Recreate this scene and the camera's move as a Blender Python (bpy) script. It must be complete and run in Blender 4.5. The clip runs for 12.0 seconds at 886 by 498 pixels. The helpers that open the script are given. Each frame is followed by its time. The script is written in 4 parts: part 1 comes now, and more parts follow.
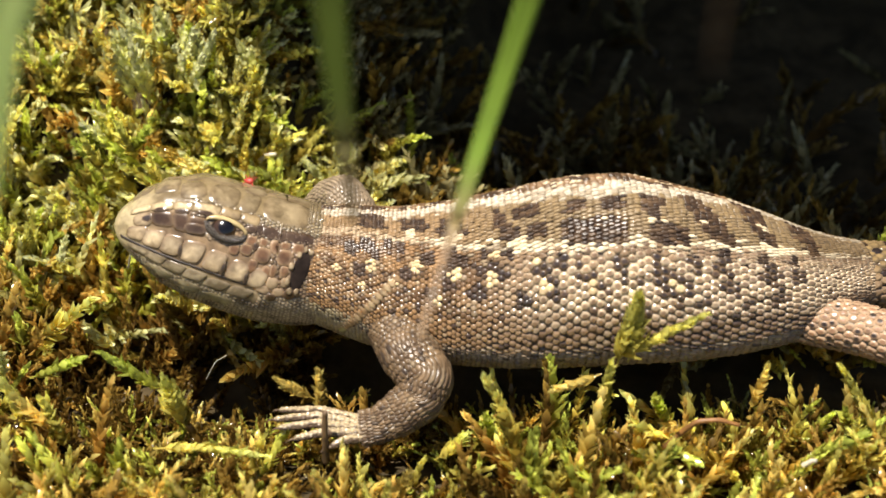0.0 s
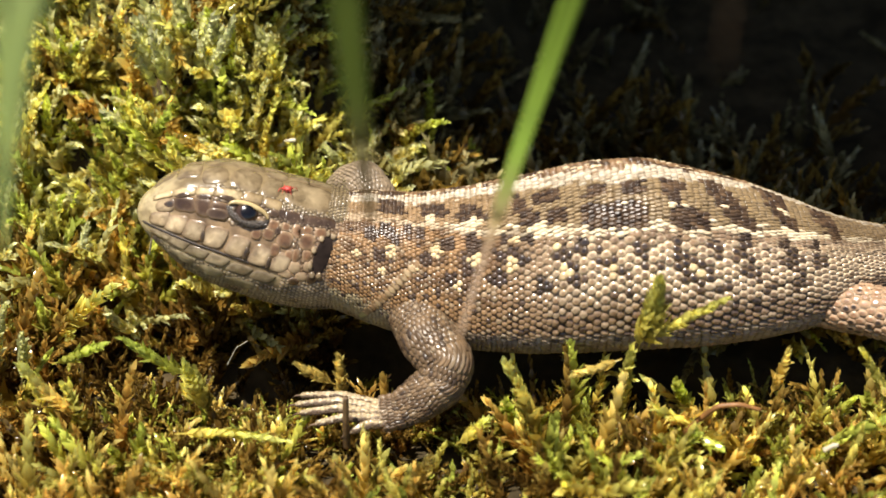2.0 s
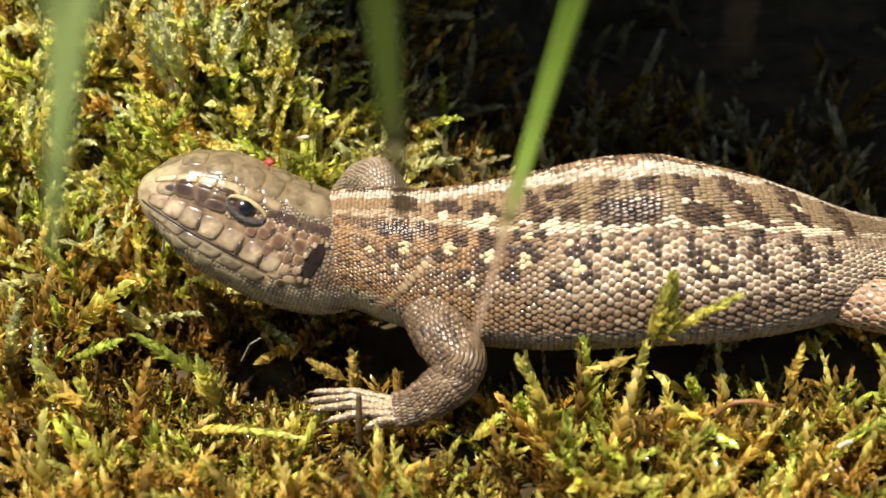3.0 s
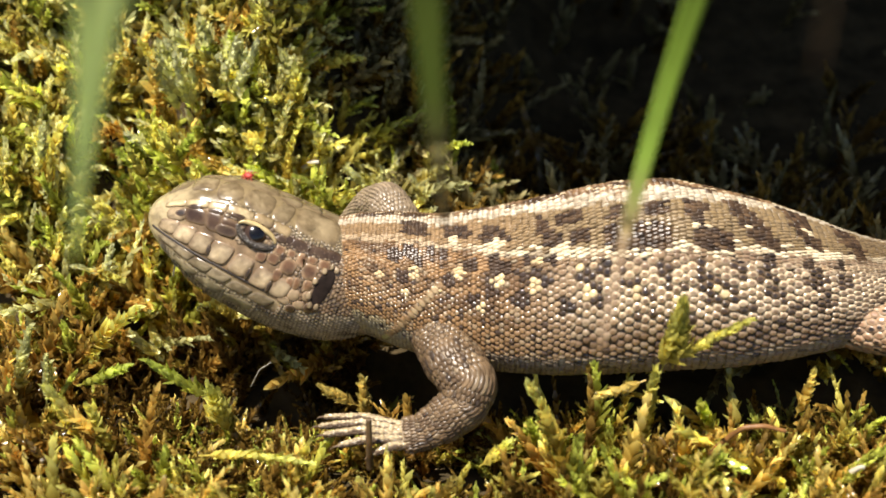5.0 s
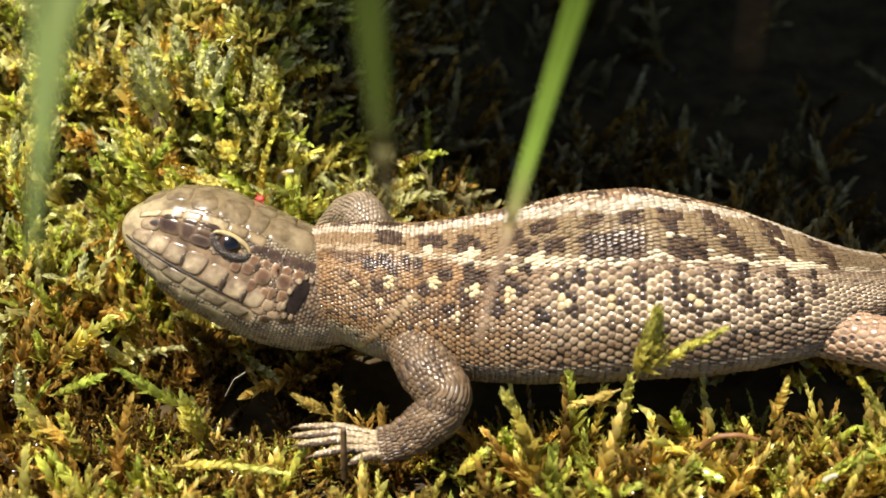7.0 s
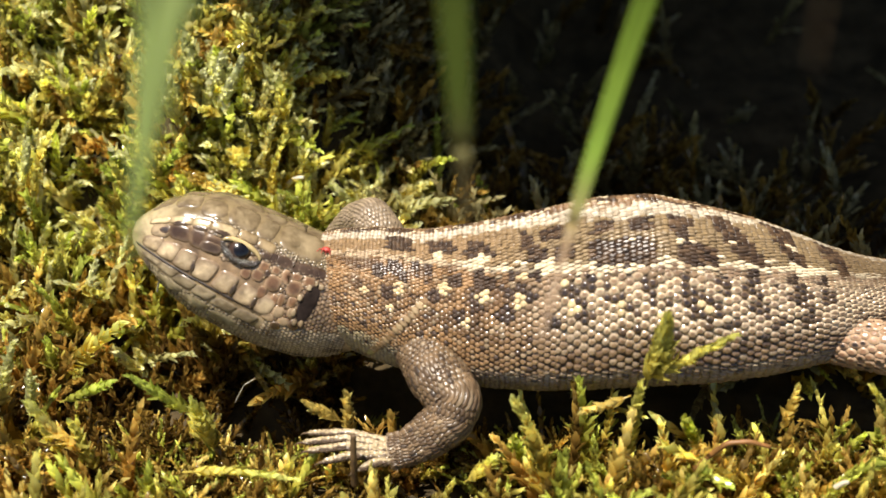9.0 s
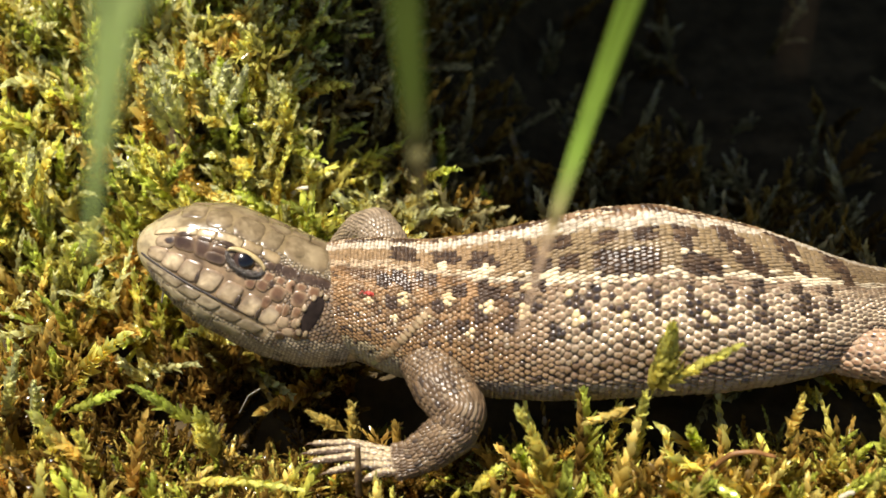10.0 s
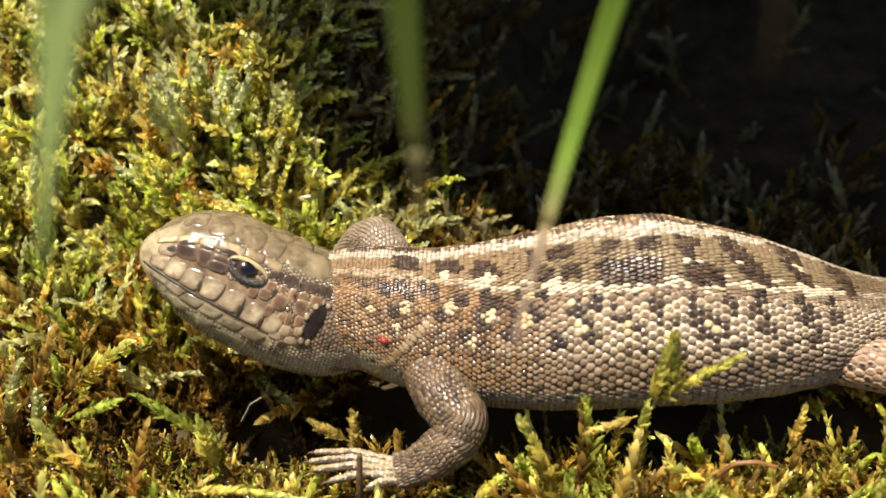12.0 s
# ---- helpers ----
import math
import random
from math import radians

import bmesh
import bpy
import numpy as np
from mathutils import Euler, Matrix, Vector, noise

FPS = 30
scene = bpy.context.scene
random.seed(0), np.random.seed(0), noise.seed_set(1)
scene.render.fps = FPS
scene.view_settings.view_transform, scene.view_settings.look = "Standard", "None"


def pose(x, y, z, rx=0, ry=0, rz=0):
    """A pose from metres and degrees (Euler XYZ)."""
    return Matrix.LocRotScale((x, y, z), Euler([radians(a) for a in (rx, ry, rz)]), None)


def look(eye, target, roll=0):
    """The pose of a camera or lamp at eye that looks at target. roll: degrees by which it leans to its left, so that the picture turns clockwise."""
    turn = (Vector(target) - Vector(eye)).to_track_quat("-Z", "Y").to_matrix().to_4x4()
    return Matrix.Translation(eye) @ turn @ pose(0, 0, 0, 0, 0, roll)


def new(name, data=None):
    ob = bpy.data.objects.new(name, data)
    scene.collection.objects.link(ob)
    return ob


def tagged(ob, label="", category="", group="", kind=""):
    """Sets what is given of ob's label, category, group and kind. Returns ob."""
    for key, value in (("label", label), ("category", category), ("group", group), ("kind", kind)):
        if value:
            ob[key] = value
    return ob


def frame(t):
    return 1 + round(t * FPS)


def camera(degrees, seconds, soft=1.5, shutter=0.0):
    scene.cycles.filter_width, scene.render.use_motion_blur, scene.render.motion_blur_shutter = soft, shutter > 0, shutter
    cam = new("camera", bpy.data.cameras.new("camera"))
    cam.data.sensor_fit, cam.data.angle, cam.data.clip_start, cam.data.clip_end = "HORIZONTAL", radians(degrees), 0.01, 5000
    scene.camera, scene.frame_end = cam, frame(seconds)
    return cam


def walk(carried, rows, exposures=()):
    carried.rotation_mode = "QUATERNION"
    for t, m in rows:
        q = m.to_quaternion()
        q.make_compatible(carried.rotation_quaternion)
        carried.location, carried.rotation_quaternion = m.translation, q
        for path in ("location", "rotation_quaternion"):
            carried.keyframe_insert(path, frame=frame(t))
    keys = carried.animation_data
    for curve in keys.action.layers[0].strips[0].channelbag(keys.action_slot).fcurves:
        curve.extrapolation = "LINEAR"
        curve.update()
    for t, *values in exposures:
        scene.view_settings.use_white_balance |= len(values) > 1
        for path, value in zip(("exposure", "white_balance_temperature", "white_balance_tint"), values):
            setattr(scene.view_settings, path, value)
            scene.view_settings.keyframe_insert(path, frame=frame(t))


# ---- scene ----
MM = 0.001

# ---- camera: held by hand above the moss, panning a little ----
cam = camera(36.0, 12.0, soft=1.6)
cam.data.dof.use_dof = True
cam.data.dof.focus_distance = 0.136
cam.data.dof.aperture_fstop = 29.0
EYE_AT = (0.0, -0.10871, 0.08832)
DOWN = 35.0
TURNS = [  # seconds, yaw, pitch, roll
    (0, 0, 0, 0),
    (0.5, 0.390, -0.271, -0.269),
    (1, 0.521, -0.537, -0.369),
    (1.5, 0.643, -0.541, -0.555),
    (2, 1.034, -0.610, -0.785),
    (2.5, 1.275, -0.654, -1.013),
    (3, 1.707, -0.744, -1.250),
    (3.5, 1.676, -0.239, -1.167),
    (5.5, 2.281, 0.433, -1.665),
    (6, 2.046, 0.616, -1.601),
    (6.5, 1.614, 0.622, -1.298),
    (7, 0.898, 0.676, -0.857),
    (9, 1.395, 0.945, -1.128),
    (9.5, 1.625, 1.247, -1.233),
    (10, 1.605, 1.375, -1.300),
    (10.5, 1.547, 1.466, -1.167),
    (11, 1.602, 1.535, -1.035),
    (11.5, 1.581, 1.629, -1.097),
    (12, 1.710, 1.761, -1.184),
]
walk(cam, [(t, pose(*EYE_AT, 0, 0, yaw) @ pose(0, 0, 0, 90 - DOWN + pitch) @ pose(0, 0, 0, 0, 0, roll))
           for t, yaw, pitch, roll in TURNS])

# ---- light: high midday sun, clear sky ----
SUN_FROM = Vector((-0.22, -0.13, 0.965)).normalized()
sun = new("sun", bpy.data.lights.new("sun", "SUN"))
sun.data.energy, sun.data.angle, sun.data.color = 5.0, radians(0.6), (1.0, 0.935, 0.84)
sun.matrix_world = look((0, 0, 2), Vector((0, 0, 2)) - SUN_FROM)
world = bpy.data.worlds.new("sky")
scene.world = world
world.use_nodes = True
sky = world.node_tree.nodes.new("ShaderNodeTexSky")
sky.sky_type, sky.sun_disc = "NISHITA", False
sky.sun_elevation = math.asin(SUN_FROM.z)
sky.sun_rotation = math.atan2(SUN_FROM.x, SUN_FROM.y)
back_node = world.node_tree.nodes["Background"]
back_node.inputs["Strength"].default_value = 0.06
world.node_tree.links.new(sky.outputs[0], back_node.inputs["Color"])
scene.view_settings.exposure = 0.94


# ---- materials ----
def material(name):
    m = bpy.data.materials.new(name)
    m.use_nodes = True
    nt = m.node_tree
    return m, nt, nt.nodes["Principled BSDF"]


def node(nt, kind, **values):
    n = nt.nodes.new(kind)
    for key, value in values.items():
        n.inputs[key.replace("_", " ")].default_value = value
    return n


def skin_material(name, rough, bump, grain, dull=0.25, gloss=0.5, mottle=0.0):
    """Colour from the mesh's own pattern, broken by fine grain."""
    m, nt, bsdf = material(name)
    col = nt.nodes.new("ShaderNodeVertexColor")
    col.layer_name = "pattern"
    geo = nt.nodes.new("ShaderNodeNewGeometry")
    co = nt.nodes.new("ShaderNodeTexCoord")
    fine = node(nt, "ShaderNodeTexNoise", Scale=grain, Detail=4.0)
    nt.links.new(co.outputs["Object"], fine.inputs["Vector"])
    wide = node(nt, "ShaderNodeTexNoise", Scale=grain / 9, Detail=3.0)
    nt.links.new(co.outputs["Object"], wide.inputs["Vector"])
    tone = nt.nodes.new("ShaderNodeHueSaturation")
    value = nt.nodes.new("ShaderNodeMath")
    value.operation = "MULTIPLY_ADD"
    nt.links.new(fine.outputs[0], value.inputs[0])
    value.inputs[1].default_value, value.inputs[2].default_value = dull * 2, 0.93 - dull
    island = nt.nodes.new("ShaderNodeMath")
    island.operation = "MULTIPLY_ADD"
    nt.links.new(geo.outputs["Random Per Island"], island.inputs[0])
    island.inputs[1].default_value = dull * 1.2
    nt.links.new(value.outputs[0], island.inputs[2])
    nt.links.new(island.outputs[0], tone.inputs["Value"])
    nt.links.new(col.outputs["Color"], tone.inputs["Color"])
    shade = tone
    if mottle:
        patch = node(nt, "ShaderNodeTexNoise", Scale=grain / 2.2, Detail=5.0, Roughness=0.6)
        nt.links.new(co.outputs["Object"], patch.inputs["Vector"])
        ramp = nt.nodes.new("ShaderNodeValToRGB")
        ramp.color_ramp.elements[0].position, ramp.color_ramp.elements[0].color = 0.38, (1 - mottle, 1 - mottle * 1.06, 1 - mottle * 1.12, 1)
        ramp.color_ramp.elements[1].position, ramp.color_ramp.elements[1].color = 0.58, (1.0, 1.0, 1.0, 1)
        nt.links.new(patch.outputs[0], ramp.inputs[0])
        shade = nt.nodes.new("ShaderNodeMixRGB")
        shade.blend_type = "MULTIPLY"
        shade.inputs[0].default_value = 1.0
        nt.links.new(tone.outputs[0], shade.inputs[1])
        nt.links.new(ramp.outputs[0], shade.inputs[2])
    nt.links.new(shade.outputs[0], bsdf.inputs["Base Color"])
    rmap = nt.nodes.new("ShaderNodeMath")
    rmap.operation = "MULTIPLY_ADD"
    nt.links.new(wide.outputs[0], rmap.inputs[0])
    rmap.inputs[1].default_value, rmap.inputs[2].default_value = 0.3, rough - 0.15
    nt.links.new(rmap.outputs[0], bsdf.inputs["Roughness"])
    bsdf.inputs["Specular IOR Level"].default_value = gloss
    b = node(nt, "ShaderNodeBump", Strength=bump, Distance=0.0001)
    nt.links.new(fine.outputs[0], b.inputs["Height"])
    nt.links.new(b.outputs[0], bsdf.inputs["Normal"])
    return m


def leaf_material(name, see_through, rough, grain=900.0, gloss=0.45):
    """A thin living leaf: pattern colour, gloss and light that comes through."""
    m, nt, bsdf = material(name)
    col = nt.nodes.new("ShaderNodeVertexColor")
    col.layer_name = "pattern"
    co = nt.nodes.new("ShaderNodeTexCoord")
    fine = node(nt, "ShaderNodeTexNoise", Scale=grain, Detail=3.0)
    nt.links.new(co.outputs["Object"], fine.inputs["Vector"])
    geo = nt.nodes.new("ShaderNodeNewGeometry")
    mix = nt.nodes.new("ShaderNodeMath")
    mix.operation = "MULTIPLY_ADD"
    lift = nt.nodes.new("ShaderNodeMath")
    lift.operation = "POWER"
    nt.links.new(geo.outputs["Random Per Island"], lift.inputs[0])
    lift.inputs[1].default_value = 2.0
    nt.links.new(lift.outputs[0], mix.inputs[0])
    mix.inputs[1].default_value = 1.0
    add = nt.nodes.new("ShaderNodeMath")
    add.operation = "MULTIPLY_ADD"
    nt.links.new(fine.outputs[0], add.inputs[0])
    add.inputs[1].default_value, add.inputs[2].default_value = 0.5, 0.42
    nt.links.new(add.outputs[0], mix.inputs[2])
    tone = nt.nodes.new("ShaderNodeHueSaturation")
    nt.links.new(mix.outputs[0], tone.inputs["Value"])
    nt.links.new(col.outputs["Color"], tone.inputs["Color"])
    nt.links.new(tone.outputs[0], bsdf.inputs["Base Color"])
    bsdf.inputs["Roughness"].default_value = rough
    bsdf.inputs["Specular IOR Level"].default_value = gloss
    trans = nt.nodes.new("ShaderNodeBsdfTranslucent")
    nt.links.new(tone.outputs[0], trans.inputs["Color"])
    ms = nt.nodes.new("ShaderNodeMixShader")
    ms.inputs[0].default_value = see_through
    nt.links.new(bsdf.outputs[0], ms.inputs[1])
    nt.links.new(trans.outputs[0], ms.inputs[2])
    nt.links.new(ms.outputs[0], nt.nodes["Material Output"].inputs["Surface"])
    return m


def earth_material(name, dark, light, scale, rough=0.95):
    m, nt, bsdf = material(name)
    co = nt.nodes.new("ShaderNodeTexCoord")
    a = node(nt, "ShaderNodeTexNoise", Scale=scale, Detail=8.0, Roughness=0.65)
    nt.links.new(co.outputs["Object"], a.inputs["Vector"])
    ramp = nt.nodes.new("ShaderNodeValToRGB")
    ramp.color_ramp.elements[0].position, ramp.color_ramp.elements[0].color = 0.35, (*dark, 1)
    ramp.color_ramp.elements[1].position, ramp.color_ramp.elements[1].color = 0.7, (*light, 1)
    nt.links.new(a.outputs[0], ramp.inputs[0])
    nt.links.new(ramp.outputs[0], bsdf.inputs["Base Color"])
    bsdf.inputs["Roughness"].default_value = rough
    bsdf.inputs["Specular IOR Level"].default_value = 0.2
    b = node(nt, "ShaderNodeBump", Strength=0.8, Distance=0.0006)
    nt.links.new(a.outputs[0], b.inputs["Height"])
    nt.links.new(b.outputs[0], bsdf.inputs["Normal"])
    return m


def plain_material(name, colour, rough, grain=1500.0, spread=0.3, spec=0.5):
    m, nt, bsdf = material(name)
    co = nt.nodes.new("ShaderNodeTexCoord")
    a = node(nt, "ShaderNodeTexNoise", Scale=grain, Detail=3.0)
    nt.links.new(co.outputs["Object"], a.inputs["Vector"])
    ramp = nt.nodes.new("ShaderNodeValToRGB")
    ramp.color_ramp.elements[0].position = 0.3
    ramp.color_ramp.elements[0].color = (*[c * (1 - spread) for c in colour], 1)
    ramp.color_ramp.elements[1].position = 0.7
    ramp.color_ramp.elements[1].color = (*[min(1, c * (1 + spread)) for c in colour], 1)
    nt.links.new(a.outputs[0], ramp.inputs[0])
    nt.links.new(ramp.outputs[0], bsdf.inputs["Base Color"])
    bsdf.inputs["Roughness"].default_value = rough
    bsdf.inputs["Specular IOR Level"].default_value = spec
    return m


SCALE_SKIN = skin_material("scaly_skin", 0.21, 0.35, 2600.0, 0.3, 0.65)
BACK_SKIN = skin_material("back_skin", 0.3, 0.35, 2600.0, 0.3, 0.32)
HEAD_SKIN = skin_material("head_shield_skin", 0.2, 0.4, 1300.0, 0.35, 0.6, 0.38)
SOFT_SKIN = skin_material("soft_skin", 0.6, 0.5, 3000.0)
MOSS_LEAF = leaf_material("moss_leaf", 0.52, 0.2, 900.0, 0.8)
GRASS_LEAF = leaf_material("grass_leaf", 0.4, 0.4, 300.0)
SOIL = earth_material("dark_soil", (0.032, 0.023, 0.01), (0.095, 0.066, 0.03), 260.0)
STONE = earth_material("grey_stone", (0.08, 0.075, 0.07), (0.2, 0.19, 0.17), 40.0, 0.85)
EYE_GLOSS = skin_material("wet_eye", 0.2, 0.02, 3000.0, 0.1)
EYE_GLOSS.node_tree.nodes["Principled BSDF"].inputs["Coat Weight"].default_value = 0.3
CAVITY = plain_material("ear_hole_dark", (0.022, 0.015, 0.012), 0.85, spec=0.08)
RED_SHELL = plain_material("red_shell", (0.42, 0.045, 0.03), 0.5)
RUST = plain_material("rusty_stem", (0.2, 0.09, 0.025), 0.5, 900.0, 0.4)
STRAW = plain_material("dry_straw", (0.10, 0.06, 0.025), 0.6, 900.0, 0.5)
PALE = plain_material("pale_husk", (0.5, 0.44, 0.33), 0.4, 1200.0, 0.25)


# ---- mesh helpers ----
class Soup:
    """Vertices, faces and colours that grow into one mesh. Millimetres."""

    def __init__(self):
        self.v, self.f, self.c = [], [], []

    def add(self, verts, faces, colours):
        k = len(self.v)
        self.v.extend(verts)
        self.f.extend([tuple(i + k for i in face) for face in faces])
        self.c.extend(colours)

    def mesh(self, name, mat, origin=(0, 0, 0)):
        me = bpy.data.meshes.new(name)
        o = Vector(origin)
        me.from_pydata([(Vector(p) - o) * MM for p in self.v], [], self.f)
        layer = me.color_attributes.new("pattern", "FLOAT_COLOR", "POINT")
        layer.data.foreach_set("color", np.array([(*c, 1.0) for c in self.c], dtype=np.float32).ravel())
        me.polygons.foreach_set("use_smooth", [True] * len(me.polygons))
        me.materials.append(mat)
        me.update()
        return me


def part(name, soup, mat, parent, label="", origin=None, kind=""):
    """One mesh under a thing or a part. origin: the parent's origin in the lizard's space."""
    ob = new(name, soup.mesh(name, mat, origin or (0, 0, 0)))
    ob.parent = parent
    return tagged(ob, label=label, kind=kind)


def smooth(a, b, x):
    t = np.clip((x - a) / (b - a), 0, 1)
    return t * t * (3 - 2 * t)


class Loft:
    """A limb, trunk or head: rings of half width w and half height h along a path. Rows: x, y, z, w, h, and
    the half height below the widest line where it differs."""

    def __init__(self, rows, up=(0, 0, 1), power=2.0, soft=6, samples=160, level=False):
        r = np.array([row if len(row) == 6 else (*row, row[4]) for row in rows], float)
        at = np.concatenate([[0], np.cumsum(np.linalg.norm(np.diff(r[:, :3], axis=0), axis=1))])
        self.long = at[-1]
        t = np.linspace(0, self.long, samples)
        d = np.column_stack([np.interp(t, at, r[:, i]) for i in range(6)])
        for _ in range(soft):
            d[1:-1] = (d[:-2] + 2 * d[1:-1] + d[2:]) / 4
        self.t, self.d, self.power = t, d, power
        tan = np.gradient(d[:, :3], axis=0)
        if level:
            tan[:, 2] = 0.0
        self.tan = tan / np.linalg.norm(tan, axis=1)[:, None]
        u = np.array(up, float)
        ups = u - self.tan * (self.tan @ u)[:, None]
        self.up = ups / np.linalg.norm(ups, axis=1)[:, None]
        self.side = np.cross(self.tan, self.up)
        self.rows = np.column_stack([self.d, self.up, self.side]).tolist()

    def at(self, s):
        """Row of x, y, z, w, h and the three axes at s millimetres along."""
        i = np.clip(s / self.long, 0, 1) * (len(self.t) - 1)
        a = int(min(i, len(self.t) - 2))
        k = i - a
        mix = lambda q: q[a] * (1 - k) + q[a + 1] * k
        return mix(self.d), mix(self.tan), mix(self.up), mix(self.side)

    def point(self, s, phi, lift=0.0):
        """phi: degrees round from the top, towards side."""
        i = min(max(s / self.long, 0.0), 1.0) * (len(self.rows) - 1)
        a = min(int(i), len(self.rows) - 2)
        k = i - a
        x, y, z, w, high, low, ux, uy, uz, sx, sy, sz = [m * (1 - k) + n * k for m, n in zip(self.rows[a], self.rows[a + 1])]
        e = 2 / self.power
        c, n = math.cos(math.radians(phi)), math.sin(math.radians(phi))
        a = math.copysign(abs(n) ** e, n)
        b = math.copysign(abs(c) ** e, c)
        tall = high if c > 0 else low
        m, n = w * a, tall * b
        if lift:
            q, r = a / max(w, 0.2), b / max(tall, 0.2)
            g = lift / max(1e-6, math.hypot(q, r))
            m, n = m + q * g, n + r * g
        return x + sx * m + ux * n, y + sy * m + uy * n, z + sz * m + uz * n

    def skin(self, colour, rings=60, around=36, lift=0.0, s0=0.0, s1=None):
        soup = Soup()
        s1 = self.long if s1 is None else s1
        for i in range(rings + 1):
            s = s0 + (s1 - s0) * i / rings
            for j in range(around):
                soup.v.append(self.point(s, 360 * j / around, lift))
                soup.c.append(colour(s, 360 * j / around) if callable(colour) else colour)
        for i in range(rings):
            for j in range(around):
                k = (j + 1) % around
                soup.f.append((i * around + j, i * around + k, (i + 1) * around + k, (i + 1) * around + j))
        soup.f.append(tuple(range(around - 1, -1, -1)))
        soup.f.append(tuple(rings * around + j for j in range(around)))
        return soup


def scale_piece(loft, s, phi, ds, dphi, high, back, mid, edge):
    """One scale: a low dome whose rear edge stands proud. Returns verts, faces, colours."""
    verts, cols, faces = [loft.point(s, phi, high)], [mid], []
    n = 8
    for ring, (k, l, w) in enumerate(((0.36, 0.96, 0.05), (0.62, 0.78, 0.8), (1.0, -0.1, 1.0))):
        for j in range(n):
            a = 2 * math.pi * (j + 0.5) / n
            u, v = math.cos(a) * k, math.sin(a) * k
            proud = high * l + (back * (0.5 + 0.5 * u) * (1.0 if ring < 2 else 0.8))
            verts.append(loft.point(s + u * ds, phi + v * dphi, proud))
            cols.append(tuple(m * (1 - w) + e * w for m, e in zip(mid, edge)))
    for j in range(n):
        k = (j + 1) % n
        faces.append((0, 1 + k, 1 + j))
        faces.append((1 + j, 1 + k, 1 + n + k, 1 + n + j))
        faces.append((1 + n + j, 1 + n + k, 1 + 2 * n + k, 1 + 2 * n + j))
    return verts, faces, cols


def scale_coat(loft, s0, s1, pitch, around, colour, high=0.16, back=0.1, phi0=-180, phi1=180, skip=None, seed=1, fit=0.56, pick=None, longer=1.12):
    """Rows of scales over a loft. pitch: a number or a function of s. colour(s, phi) gives mid and edge colour.
    pick(s, phi): which scales are kept apart as pieces of their own; they are returned as a list too."""
    rng = random.Random(seed)
    soup, singles = Soup(), []
    s, row = s0, 0
    while s < s1:
        p = pitch(s) if callable(pitch) else pitch
        step = 360 / around
        n = int(round((phi1 - phi0) / step))
        for j in range(n):
            phi = phi0 + (j + 0.5 * (row % 2)) * step + rng.uniform(-0.16, 0.16) * step
            ss = s + rng.uniform(-0.13, 0.13) * p
            if skip and skip(ss, phi):
                continue
            mid, edge = colour(ss, phi)
            g = rng.uniform(0.8, 1.2)
            k = rng.uniform(0.84, 1.08)
            piece = scale_piece(loft, ss, phi, p * fit * longer * k, step * fit * k, high * p * g, back * p * g, mid, edge)
            if pick and pick(ss, phi):
                one = Soup()
                one.add(*piece)
                singles.append(one)
            else:
                soup.add(*piece)
        s += p * 0.86
        row += 1
    return (soup, singles) if pick else soup


# ---- ground ----
def ground(x, y):
    """Height of the moss cushion's skin at x, y (millimetres)."""
    rise = 33 * smooth(1, 46, y) * (1 - smooth(-27, 8, x - 0.12 * (y - 10)))
    rise += 9 * smooth(40, 110, y)
    lump = noise.noise(Vector((x * 0.07, y * 0.07, 3.1))) * 2.0 + noise.noise(Vector((x * 0.2, y * 0.2, 7.7))) * 1.1
    sink = -2.6 * math.exp(-((y / 7.5) ** 4)) * smooth(-16, -8, x) * (1 - smooth(60, 70, x))
    pit = -3.5 * math.exp(-(((x - 20) / 3.2) ** 2 + ((y + 7.5) / 3.0) ** 2))
    pit -= 3.0 * math.exp(-(((x + 12) / 5) ** 2 + ((y + 5) / 4) ** 2))
    pit -= 3.5 * math.exp(-(((x + 22) / 11) ** 2 + ((y + 5) / 5.5) ** 2))
    return float(rise + lump + sink + pit)


def slope(x, y):
    n = Vector((ground(x - 1, y) - ground(x + 1, y), ground(x, y - 1) - ground(x, y + 1), 2.0))
    return n.normalized()


def build_ground():
    """One sheet of soil: fine under the moss, coarse out to the horizon."""
    xs = sorted(set([-1500, -1000, -700, -400, -200] + [round(-110 + 3 * i, 1) for i in range(74)] + [200, 400, 700, 1000, 1500]))
    ys = sorted(set([-1500, -1000, -700, -400, -200] + [round(-110 + 3 * i, 1) for i in range(84)] + [250, 500, 700, 1000, 1500]))
    soup = Soup()
    for y in ys:
        for x in xs:
            far = smooth(120, 400, max(abs(x), abs(y)))
            z = ground(max(-150, min(150, x)), max(-150, min(150, y))) * (1 - far)
            soup.v.append((x, y, z - 6.2 - 1.5 * far + 0.9 * noise.noise(Vector((x * 0.31, y * 0.31, 2.0)))))
            soup.c.append((0.03, 0.02, 0.012))
    w = len(xs)
    for i in range(len(ys) - 1):
        for j in range(w - 1):
            soup.f.append((i * w + j, i * w + j + 1, (i + 1) * w + j + 1, (i + 1) * w + j))
    ob = new("ground", soup.mesh("ground", SOIL))
    return tagged(ob, "dark crumbly soil under the moss cushions", "ground", kind="structure")


build_ground()


